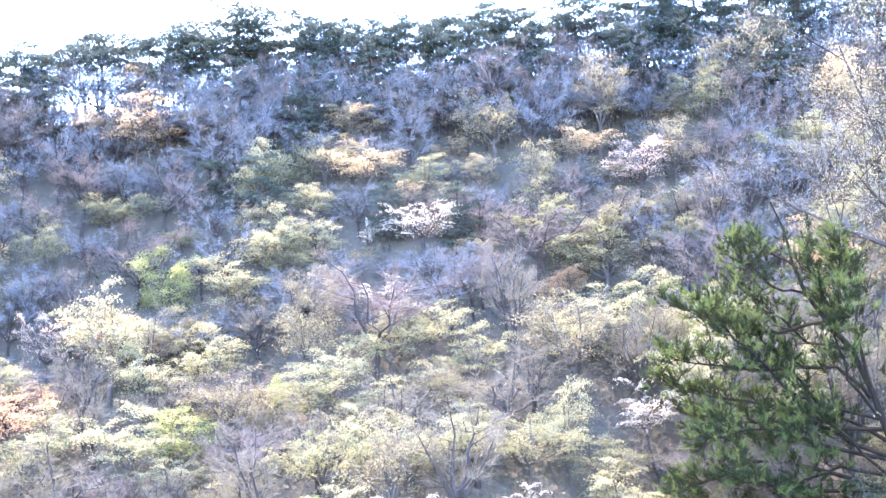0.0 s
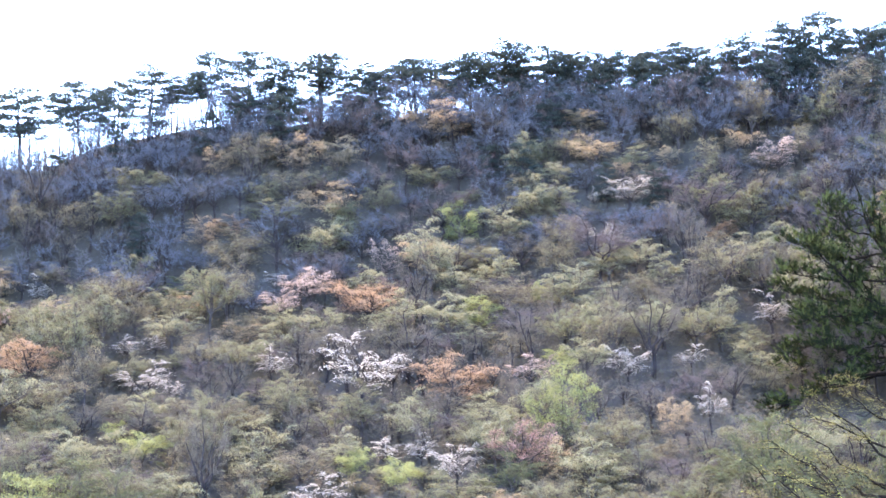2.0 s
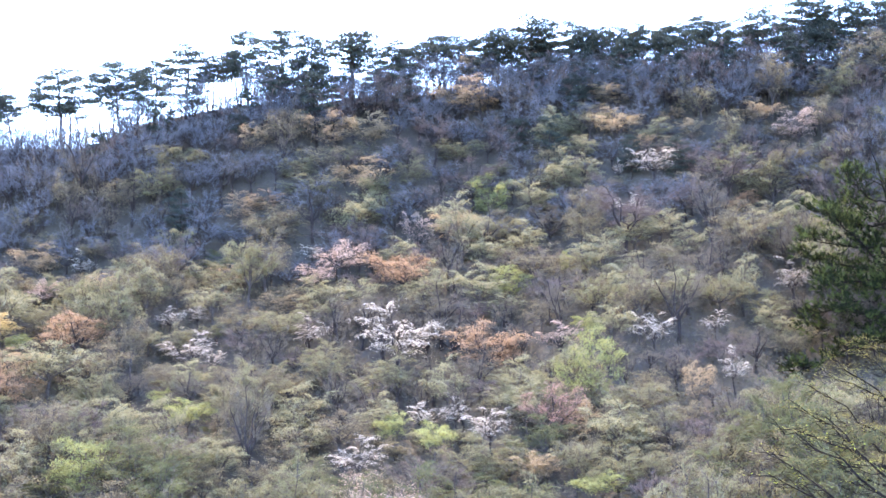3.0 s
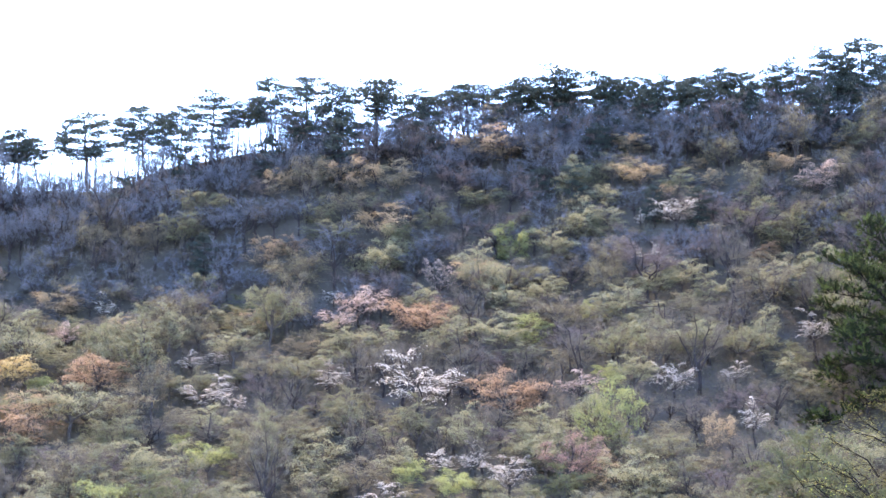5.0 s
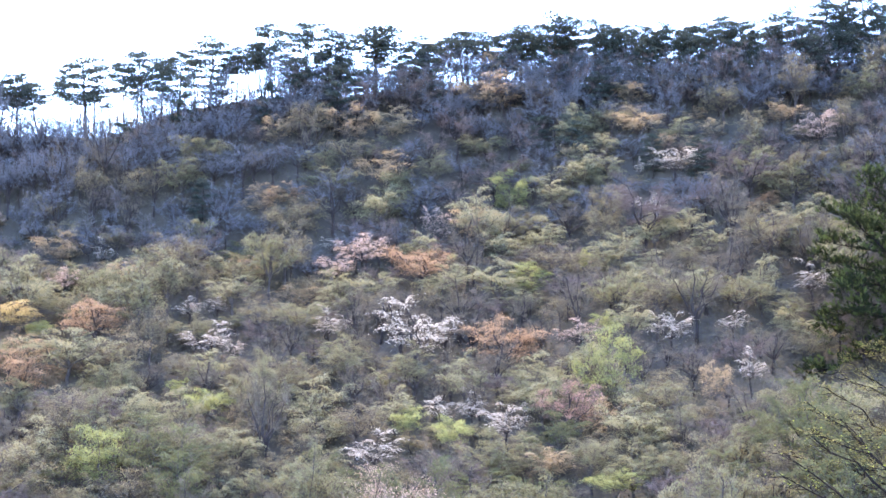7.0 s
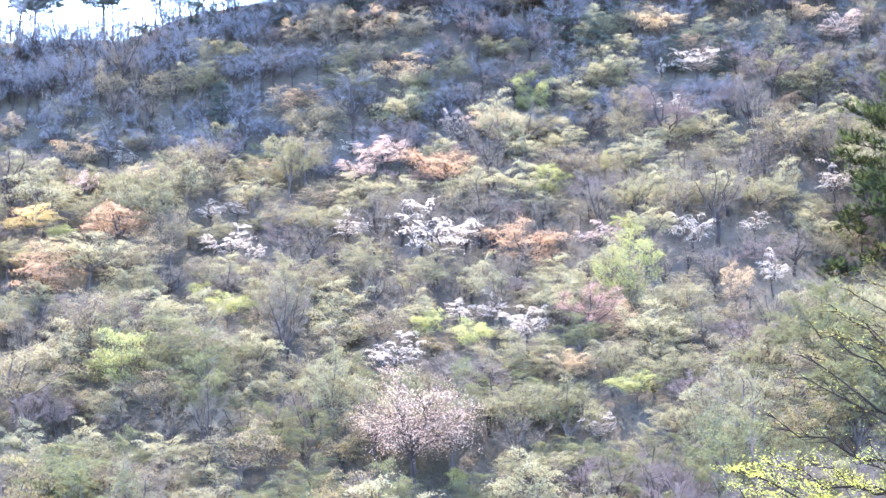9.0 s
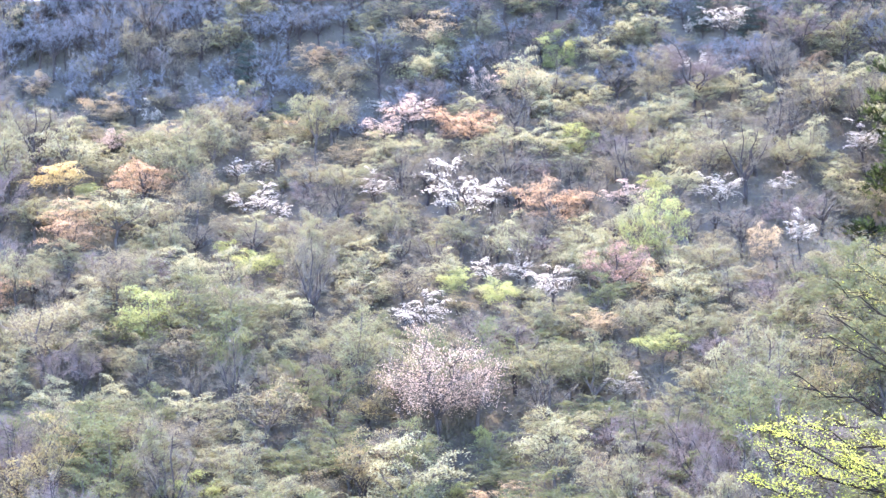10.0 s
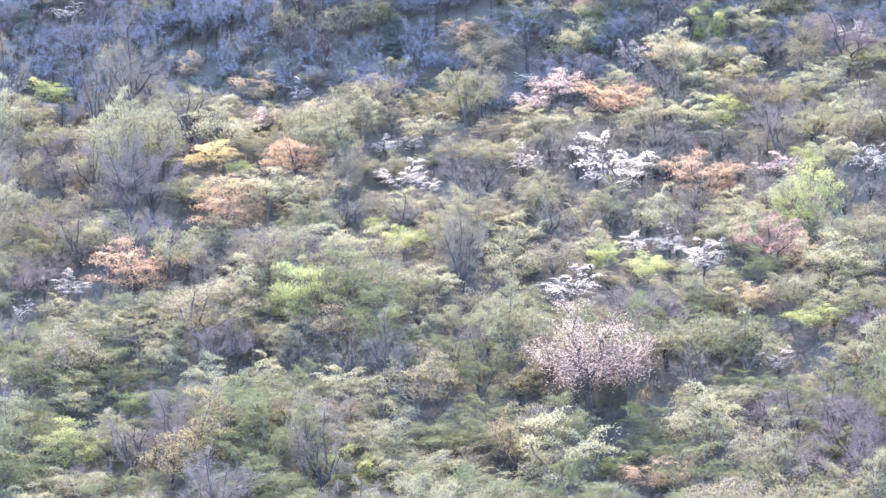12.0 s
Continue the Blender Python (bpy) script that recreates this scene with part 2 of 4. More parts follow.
def broadleaf(seed, leaves, size, fine, spray=(0.42, 0.30, 0.075), slim=1.0, limbs=6, thin=1.0, stout=1.0, tiers=6, low=0.3):
    """Trunk and crown of a broadleaf tree about 5 m high and 4 m wide: limbs that fork into branches, each ending in flat sprays of leaves."""
    rng = random.Random(seed)
    wood, crown, tips, ends = Shape(), Shape(), [], []
    fork = Vector((rng.uniform(-0.2, 0.2), rng.uniform(-0.2, 0.2), rng.uniform(1.1, 1.9)))
    wood.tube(arc(Vector((0, 0, -0.6)), fork, 0, 3, rng, 0.03), 0.12 * stout, 0.085 * stout, 6)
    for k in range(limbs):
        turn = 2 * math.pi * (k + rng.uniform(-0.3, 0.3)) / limbs
        reach = rng.uniform(0.75, 1.75) * slim if k else 0.25
        top = Vector((math.cos(turn) * reach, math.sin(turn) * reach, rng.uniform(3.3, 4.6) - 0.35 * reach + (0.5 if not k else 0)))
        path = arc(fork, top, rng.uniform(-0.12, 0.02), 4, rng, 0.04)
        wood.tube(path, 0.062 * stout, 0.016 * stout, 5)
        ends.append((path[3], top, (top - path[3]).normalized()))
        for b in range(tiers):
            t = low + (1.0 - low) * (b + rng.uniform(0.1, 0.9)) / tiers
            i = min(3, int(t * 4))
            start = path[i].lerp(path[i + 1], t * 4 - i)
            out = Vector((start.x, start.y, 0)).normalized() if start.xy.length > 0.05 else Vector((1, 0, 0))
            way = (out * rng.uniform(0.1, 0.8) + Vector((rng.gauss(0, 0.6), rng.gauss(0, 0.6), rng.uniform(0.1, 0.7)))).normalized()
            end = start + way * rng.uniform(0.6, 1.2)
            small = arc(start, end, -0.06, 2, rng, 0.06)
            wood.tube((start, end), 0.02 * min(1.0, thin * 1.5), 0.008 * thin, 3)
            ends.append((start, end, way))
            for _ in range(4):
                s = small[1].lerp(end, rng.uniform(-0.6, 1.0))
                tip = s + (way + Vector((rng.gauss(0, 0.7), rng.gauss(0, 0.7), rng.gauss(0.15, 0.5)))).normalized() * rng.uniform(0.25, 0.6)
                crown.blade(s, tip, 0.014 * thin, rng)
                tips.append((s, tip, way))
    for _ in range(fine):
        s, tip, way = rng.choice(tips)
        p = s.lerp(tip, rng.uniform(0, 1.1))
        q = p + (way * 0.5 + Vector((rng.gauss(0, 0.6), rng.gauss(0, 0.6), rng.gauss(0.35, 0.5)))).normalized() * rng.uniform(0.2, 0.55)
        crown.blade(p, q, 0.012 * thin, rng)
    twigs_end = len(crown.faces)
    if leaves:
        # leaves thicken towards the light, at the top and the rim of the crown
        share = [(0.6 + (end.xy.length / 1.9) ** 2 * 0.35 + max(0.0, end.z - 2.4) * 0.32) * rng.uniform(0.55, 1.3) for _, end, _ in ends]
        each = leaves / sum(share)
        for (start, end, way), part_of in zip(ends, share):
            along_way = Vector((way.x, way.y, way.z * 0.45)).normalized()
            across = along_way.cross(Vector((0, 0, 1)))
            across = across.normalized() if across.length > 0.05 else Vector((1, 0, 0))
            up = across.cross(along_way)
            for _ in range(int(each * part_of)):
                u, v = rng.gauss(0, 1), rng.gauss(0, 1)
                p = end + along_way * (u * spray[0] - 0.1) + across * v * spray[1] + up * (rng.gauss(0, spray[2]) - 0.06 * (u * u + v * v))
                crown.leaf(p, size, rng, up * 0.7 + Vector((rng.gauss(0, 0.5), rng.gauss(0, 0.5), rng.gauss(0, 0.5))))
    return wood, crown, twigs_end


def ridge_pine(seed, tall=6.0, bare=0.5, wide=1.35, pads=13):
    """A slender pine with a bare stem and a flat-topped crown of dense, layered needle clouds."""
    rng = random.Random(seed)
    wood, crown = Shape(), Shape()
    lean = Vector((rng.gauss(0, 0.05), rng.gauss(0, 0.05), 0))
    stem = [Vector((rng.gauss(0, 0.035), rng.gauss(0, 0.035), -0.5 + (tall + 0.2) * i / 6)) + lean * i for i in range(7)]
    wood.tube(stem, 0.10, 0.025, 6)

    def on_stem(t):
        i = min(5, int(t * 6))
        return stem[i].lerp(stem[i + 1], t * 6 - i)

    for k in range(pads):
        s = (k + rng.uniform(0, 1)) / pads
        start, turn = on_stem(min(bare + (1 - bare) * s, 1.0)), k * 2.4 + rng.uniform(-0.6, 0.6)
        reach = 1.15 * wide * rng.uniform(0.6, 1.0) * math.sin(math.pi * (0.25 + 0.62 * s))
        end = start + Vector((math.cos(turn) * reach, math.sin(turn) * reach, rng.uniform(0.0, 0.4)))
        wood.tube(arc(start, end, -0.08, 3, rng, 0.05), 0.03, 0.01, 3)
        for j in range(4):
            c = start.lerp(end, 0.45 + 0.2 * j) + Vector((rng.gauss(0, 0.14), rng.gauss(0, 0.14), rng.gauss(0.05, 0.05)))
            size = rng.uniform(0.17, 0.30)
            for _ in range(52):
                u, v = rng.gauss(0, 1), rng.gauss(0, 1)
                p = c + Vector((u * size, v * size, rng.gauss(0, 0.055) - 0.03 * (u * u + v * v)))
                crown.blade(p, p + Vector((rng.gauss(0, 0.08), rng.gauss(0, 0.08), rng.uniform(0.0, 0.15))), 0.045, rng)
    for _ in range(rng.randint(3, 6)):
        start = on_stem(rng.uniform(0.25, bare))
        turn = rng.uniform(0, 6.28)
        wood.tube([start, start + Vector((math.cos(turn), math.sin(turn), rng.uniform(-0.1, 0.4))) * rng.uniform(0.3, 0.8)], 0.015, 0.006, 3)
    return wood, crown


def fir(seed, tall=4.0):
    rng = random.Random(seed)
    wood, crown = Shape(), Shape()
    wood.tube([Vector((0, 0, -0.5)), Vector((0.03, 0, tall * 0.5)), Vector((0, 0.02, tall))], 0.1, 0.015, 6)
    for k in range(46):
        t = 0.12 + 0.86 * k / 46
        turn, reach = k * 2.4, 1.25 * (1 - t) ** 0.8 * rng.uniform(0.75, 1.1) + 0.08
        start = Vector((0, 0, tall * t))
        end = start + Vector((math.cos(turn) * reach, math.sin(turn) * reach, -0.18 * reach))
        wood.tube([start, end], 0.014, 0.005, 3)
        for _ in range(26):
            p = start.lerp(end, rng.uniform(0.1, 1.0)) + Vector((rng.gauss(0, 0.07), rng.gauss(0, 0.07), rng.gauss(0, 0.03)))
            crown.blade(p, p + Vector((rng.gauss(0, 0.12), rng.gauss(0, 0.12), rng.uniform(-0.12, 0.05))), 0.03, rng)
    return wood, crown


def tree_kind(name, label, category, group, built, wood_material, leaf_material, leaf_label="", twig_material=None):
    """One tree of a kind, kept out of the picture under the ground; the wood's trees are copies of it."""
    wood, crown = built[0], built[1]
    root = tagged(new(name), label, category, group)
    part("trunk", wood.mesh("trunk", wood_material), root)
    me = crown.mesh("crown", leaf_material)
    if twig_material:
        me.materials.append(twig_material)
        slots = np.zeros(len(crown.faces), dtype=np.int32)
        slots[:built[2]] = 1
        me.polygons.foreach_set("material_index", slots)
    part("crown", me, root, leaf_label)
    return root


class Kind:
    """Trees of one kind, each built when first planted and copied after that."""

    def __init__(self, builders):
        self.builders, self.made = builders, {}

    def plant(self, x, y, wide, tall, turn, which, sink=0.0, lean=(0, 0), far=False):
        which = which % len(self.builders)
        m = pose(x, y, ground_z(x, y) - sink, lean[0], lean[1], turn) @ Matrix.Diagonal((wide, wide, tall, 1))
        if (which, far) in self.made:
            made = copy_thing(self.made[which, far], m)
            made.matrix_basis = m
        else:
            tree = self.made[which, far] = self.builders[which](far)
            tree.matrix_basis = m


def broad_kind(name, label, category, group, leaf_material, seeds, leaves, size, fine, bark_material=GREY_BARK, **more):
    def builder(seed):
        def build(far):
            share, grow = (0.62, 1.22) if far else (1.0, 1.0)
            shape = broadleaf(seed, int(leaves * share), size * grow, int(fine * (0.65 if far else 1.0)), **more)
            return tree_kind(name, label, category, group, shape, bark_material, leaf_material, "", LEAFY_TWIGS if leaves else leaf_material)
        return build
    return Kind([builder(s) for s in seeds])


BARE = broad_kind("bare_tree", "leafless grey-brown tree with fine purple-grey twigs", "tree", "bare trees on the hillside", TWIGS, (1, 2, 3, 4), 0, 0.1, 2200, bark_material=DARK_BARK, thin=0.62, stout=1.25)
SLENDER = broad_kind("slender_bare_tree", "slender leafless tree with upright grey twigs", "tree", "slender bare trees", TWIGS, (9, 10), 0, 0.1, 2200, bark_material=DARK_BARK, slim=0.8, limbs=7, thin=0.62, stout=1.1)
BROWN = broad_kind("brown_twig_tree", "leafless tree with reddish brown fine twigs", "tree", "brown twig trees", BROWN_TWIGS, (7, 8), 0, 0.1, 2800, bark_material=DARK_BARK, thin=0.62, stout=0.7)
HAZE_TINTED = broad_kind("dusky_bare_tree", "leafless tree with twigs tinted blue-grey for haze and shade", "tree", "dusky bare trees", HAZE_TINT_TWIGS, (16, 17, 18), 0, 0.1, 2600, bark_material=DARK_BARK, thin=0.62, stout=0.8)
UPRIGHT = broad_kind("upright_bare_tree", "narrow leafless tree with upright twigs tinted blue-grey for haze and shade", "tree", "upright bare trees", HAZE_TINT_TWIGS, (19, 20), 0, 0.1, 2600, bark_material=DARK_BARK, slim=0.75, limbs=7, thin=0.62, stout=0.7)
SNAG = broad_kind("dead_tree", "dead tree with pale silvery bare branches", "tree", "dead trees in the hollow", SILVER_TWIGS, (14, 15), 0, 0.1, 700, bark_material=SILVER_BARK, slim=0.6, limbs=5, stout=0.7)
SAPLINGS = broad_kind("sapling", "thin leafless sapling with many fine upright twigs", "sapling", "saplings along the crest", TWIGS, (5, 6), 0, 0.1, 600, bark_material=DARK_BARK, limbs=5, stout=0.6)
HAZY = broad_kind("budding_tree", "grey tree with sparse brownish spring buds", "tree", "budding trees on the hillside", TAN_BUDS, (11, 12, 13), 4600, 0.038, 1300, stout=1.0, thin=0.8, spray=(0.3, 0.25, 0.1), tiers=8)
OLIVE = broad_kind("olive_budding_tree", "young tree with olive-beige opening leaves", "tree", "olive budding trees", BUDS, (21, 22, 23, 24), 6200, 0.046, 350, stout=1.0, spray=(0.3, 0.22, 0.07), tiers=8)
DEEP = broad_kind("deep_olive_tree", "tree with dense dull olive-green leaves", "tree", "deep olive trees", DEEP_BUDS, (26, 27, 28), 6400, 0.046, 300, stout=1.0, spray=(0.34, 0.26, 0.055), tiers=8)
PALE = broad_kind("pale_budding_tree", "tree with pale yellow-green opening leaves", "tree", "pale budding trees", PALE_BUDS, (31, 32, 33), 6200, 0.046, 350, stout=1.0, spray=(0.3, 0.22, 0.07), tiers=8)
LARGE_PINK = broad_kind("large_cherry_tree", "large spreading wild cherry in dusty pink blossom", "cherry tree", "", DUSTY_PETALS, (67,), 12000, 0.021, 2200, DARK_BARK, limbs=10, thin=0.6, stout=0.5, tiers=9, spray=(0.22, 0.2, 0.13), low=0.12)
GREEN = broad_kind("green_tree", "tree in fresh bright green leaf", "tree", "fresh green trees", GREEN_LEAVES, (41, 42), 7200, 0.048, 200, stout=0.7, low=0.12, spray=(0.3, 0.26, 0.12), tiers=8)
LIME = broad_kind("lime_tree_in_leaf", "small tree with vivid lime-yellow new leaves", "tree", "lime green trees", LIME_LEAVES, (45, 46), 6000, 0.052, 200, stout=0.6, spray=(0.28, 0.24, 0.1), tiers=8)
GOLD = broad_kind("golden_tree", "tree with golden yellow spring buds", "tree", "golden trees", GOLD_LEAVES, (48,), 6600, 0.045, 250, stout=0.7, spray=(0.3, 0.25, 0.07), tiers=8)
ORANGE = broad_kind("orange_tree_in_bud", "tree with orange-brown young leaves", "tree", "orange trees", ORANGE_LEAVES, (51, 52), 7000, 0.044, 500, DARK_BARK, stout=1.0, low=0.12, spray=(0.3, 0.24, 0.07), tiers=8)
RUST = broad_kind("rust_budding_tree", "tree with peach and rust-brown young leaves", "tree", "rust coloured trees", RUST_LEAVES, (55, 56), 5600, 0.045, 400, stout=0.7, spray=(0.3, 0.23, 0.07), tiers=8)
UMBER = broad_kind("umber_tree_in_bud", "tree with dull brown and ochre young leaves", "tree", "umber trees", UMBER_LEAVES, (57,), 5600, 0.042, 900, DARK_BARK, stout=1.0, spray=(0.3, 0.24, 0.08), tiers=8)
RED = broad_kind("red_budding_tree", "tree with dusky red young leaves", "tree", "red trees", RED_LEAVES, (58,), 5400, 0.036, 1200, DARK_BARK, stout=1.0, low=0.12, spray=(0.26, 0.22, 0.1), tiers=8)
WHITE = broad_kind("cherry_tree", "wild cherry tree in full white blossom", "cherry tree", "white cherry trees", WHITE_PETALS, (61, 62, 63), 3900, 0.036, 700, DARK_BARK, stout=1.0, low=0.12, spray=(0.28, 0.15, 0.045), tiers=7)
PINK = broad_kind("pink_cherry_tree", "wild cherry tree in pale pink blossom", "cherry tree", "pink cherry trees", PINK_PETALS, (65, 66), 4600, 0.036, 700, DARK_BARK, stout=1.0, low=0.12, spray=(0.26, 0.2, 0.07), tiers=7)


EVERGREEN = broad_kind("evergreen_tree", "dense dark evergreen tree beside the tall pine", "tree", "evergreens on the spur", EVERGREEN_LEAVES, (98, 99), 8000, 0.05, 200, DARK_BARK, spray=(0.36, 0.32, 0.2), tiers=9, low=0.1)


def pole_stand(seed):
    """A few thin upright stems with short bare twigs."""
    rng = random.Random(seed)
    wood, crown = Shape(), Shape()
    for _ in range(3):
        foot = Vector((rng.gauss(0, 0.25), rng.gauss(0, 0.25), -0.3))
        top = foot + Vector((rng.gauss(0, 0.3), rng.gauss(0, 0.3), rng.uniform(2.6, 4.4)))
        stem = arc(foot, top, 0, 4, rng, 0.02)
        wood.tube(stem, 0.045, 0.014, 4)
        for _ in range(45):
            p = foot.lerp(top, rng.uniform(0.35, 1.0))
            crown.blade(p, p + Vector((rng.gauss(0, 0.2), rng.gauss(0, 0.2), rng.uniform(0.1, 0.6))), 0.01, rng)
    return wood, crown


POLES = Kind([lambda far, s=s: tree_kind("thin_sapling", "thin bare sapling stems standing against the sky", "sapling", "thin saplings along the crest", pole_stand(s), DARK_BARK, DARK_TWIGS) for s in (76, 77, 78)])
RIDGE_PINES = Kind([lambda far, s=s, b=b, w=w, n=n: tree_kind("pine_tree", "tall slender pine with flat layered crown on the crest", "pine tree", "pines along the crest", ridge_pine(s, 6.0, b, w, n), DARK_BARK, NEEDLES) for s, b, w, n in ((71, 0.60, 1.5, 19), (72, 0.54, 1.4, 20), (73, 0.64, 1.6, 18), (74, 0.50, 1.4, 21), (75, 0.62, 1.3, 17))])
SLOPE_PINES = Kind([lambda far, s=s: tree_kind("dark_pine_tree", "dark green pine growing among bare trees on the slope", "pine tree", "pines on the slope", ridge_pine(s, 5.0, 0.22, 1.3, 18), DARK_BARK, NEEDLES) for s in (81, 82)])
FIRS = Kind([lambda far: tree_kind("fir_tree", "small dark blue-green fir with pointed top", "fir tree", "firs", fir(91), DARK_BARK, FIR_NEEDLES)])

# trees that stand out, as (x, y, width of the crown, height)
UPPER_SLOPE = [
    (SNAG, [(-28.9, 124.8, 1.6, 3.6), (-22.6, 124.9, 2.0, 3.2), (-20.6, 124.2, 1.8, 2.6), (-30.6, 123.6, 1.4, 2.4), (-24.6, 124.2, 1.5, 2.2)]),
    (RUST, [(-6.4, 128.2, 3.3, 3.9), (-3.5, 128.4, 3.7, 3.6), (-11.8, 128.2, 2.4, 2.9), (-3.8, 126, 4, 3.8), (-12.6, 125, 2.8, 2.9), (3.8, 130.5, 4.6, 4.1), (14.7, 131.1, 2.5, 2.3), (14.9, 127.9, 3.5, 3.1), (20.4, 128.9, 1.8, 2.1), (25.6, 129.1, 3.1, 2.8), (30.1, 130.4, 1.9, 1.7), (-26.3, 122.7, 3.5, 3.4), (4.4, 132.8, 1.9, 3), (19.2, 130.2, 1.7, 1.7), (-31.7, 124.5, 2.5, 2.7)]),
    (OLIVE, [(-17, 127.1, 3.6, 3.3), (-18.3, 125.5, 3.2, 3.8), (11.7, 128.7, 1.3, 2.3), (10.9, 124.8, 2.4, 2.1), (6, 127, 1.7, 1.9), (-0.2, 126.4, 2.4, 3.2), (-2.6, 125.9, 2.1, 3.2), (25, 124, 4.3, 3.9), (3.1, 128, 3.3, 2.9), (-8.5, 126.1, 2.4, 2.6)]),
    (PALE, [(-3.8, 124.3, 4.4, 4.4), (17.8, 128.1, 2.4, 2.2), (12.1, 127, 2.4, 2.6), (10.3, 125, 3.6, 3.2), (8, 124.1, 3.6, 3.2), (26.1, 122.1, 3.5, 3.1), (-20.4, 122.8, 2, 2)]),
    (HAZY, [(-9.7, 123.4, 4.5, 5)]),
    (ORANGE, [(-10.4, 125.4, 2.2, 2), (23.1, 123.7, 2.4, 2.3)]),
    (PINK, [(28, 127.4, 3.8, 3.5), (0.1, 123.6, 2.2, 3.6), (-31.2, 125, 1.2, 1.8)]),
    (WHITE, [(17, 125.1, 3.6, 3.2), (14.5, 125.7, 0.8, 1.7), (15, 123.2, 2.2, 1.9), (-7.3, 123.2, 1.6, 1.7), (-23.1, 122.6, 1.9, 2.2), (-42.1, 130.2, 2.5, 2.2)]),
    (GREEN, [(5.3, 125.1, 2.9, 3.8)]),
    (DEEP, [(-13.7, 122.5, 2.4, 2.2)]),
    (BROWN, [(21.9, 124.3, 5.5, 5), (3.9, 126.1, 4.8, 4.3), (1.5, 128.4, 4.9, 4.4)]),
    (FIRS, [(0.5, 132.5, 1.8, 2.7)]),
    (LIME, [(-41.7, 124.5, 3.2, 2.9)]),
]
LOWER_SLOPE = [
    (RUST, [(-9.6, 116.3, 2.6, 2.3)]),
    (OLIVE, [(-8.7, 111.8, 3.6, 3.2), (-1.5, 107, 3.7, 3.4), (-20.5, 106, 2, 2.4), (-24.2, 103.8, 3.3, 3), (11.4, 116.7, 3.3, 3), (-5.6, 107.1, 3.1, 3), (-36.6, 109.1, 2.3, 2.9)]),
    (PALE, [(2.9, 120.1, 4, 4.6), (-6.7, 117.6, 3, 2.7), (-3.9, 116.3, 3.1, 2.8), (0.6, 116.2, 3.5, 3.2), (4, 115.1, 3.7, 3.5), (16.6, 120.1, 3.4, 3.1), (14.6, 119.2, 3.4, 3.1), (18.2, 118.3, 2.8, 2.9), (12.2, 117.1, 3.2, 3.6), (7.2, 120, 3.2, 2.9), (4.4, 118.5, 2.8, 3), (11.9, 108, 2.6, 3), (22.3, 110.8, 3.3, 3), (-6.9, 104, 3.6, 3.3), (-22.2, 107.5, 4.4, 4), (9.2, 105.2, 2.7, 3.2), (5.9, 105.3, 3, 2.9), (-13.4, 115.6, 3.3, 3)]),
    (HAZY, [(-17.2, 118, 4.5, 4.1), (22, 117.2, 4.1, 4.8), (-19.2, 108.8, 4.2, 3.7), (-11.3, 113.1, 3.2, 2.9), (7.7, 111.4, 2.5, 2.6), (-33.4, 107.1, 3.2, 3.4)]),
    (ORANGE, [(4.2, 109, 4.5, 4.1), (-21.6, 111.9, 4.4, 4), (-24.9, 106, 3.9, 3.5), (-1.1, 117.6, 4.3, 3.9)]),
    (GOLD, [(-26.9, 111.7, 3.4, 3)]),
    (PINK, [(-4.9, 119.7, 3.6, 3.3), (-6.8, 119.5, 2.9, 2.6), (-24.8, 117.8, 2.2, 2.5), (8.7, 108.9, 2.3, 2.5)]),
    (WHITE, [(-14.3, 115.6, 2, 1.8), (-16.1, 115, 2, 1.8), (-14.1, 111.3, 3.2, 2.9), (-12.5, 111.4, 1.4, 1.7), (-6.8, 112.2, 2.8, 2.5), (-1.4, 109.1, 4.7, 5.1), (14.2, 107.4, 2.6, 3.2), (18.4, 103.9, 2, 2.6), (18.3, 109.3, 1.7, 1.8), (0.2, 103.6, 2.6, 2.3), (24.5, 115.3, 3.1, 2.8)]),
    (LIME, [(9.9, 118.5, 1, 2.4), (10.5, 109.4, 1.6, 2), (-25.1, 112.1, 1.9, 1.8), (-13.3, 103.3, 2.4, 2.7)]),
    (GREEN, [(5.8, 115.4, 2.9, 2.6), (-15.5, 106.3, 1.2, 1.8)]),
    (BARE, [(1.3, 112.7, 4.1, 4.3), (8.6, 109.9, 3.3, 4.8), (15.9, 108.8, 4, 4.9), (-10.1, 108.2, 2.6, 3.6), (3.7, 105.7, 3.2, 3.2), (5.6, 112.4, 2.5, 3.4), (-5.1, 110.2, 2.5, 3.4), (2.5, 103.1, 2.6, 3.1), (-13.6, 105.9, 3.2, 3), (-17.2, 107.1, 3.1, 3), (12.1, 103.9, 2.5, 2.9), (-2.8, 104.9, 3, 2.9), (18.9, 114.6, 4.4, 3.9), (14.4, 113.6, 4, 3.6)]),
    (BROWN, [(14, 118.6, 6.8, 6.1), (-37.8, 113.9, 4, 3.6)]),
    (FIRS, [(-38.8, 118.2, 2.8, 2.8)]),
    (DEEP, [(-35.6, 103.1, 3.6, 3.4)]),
]
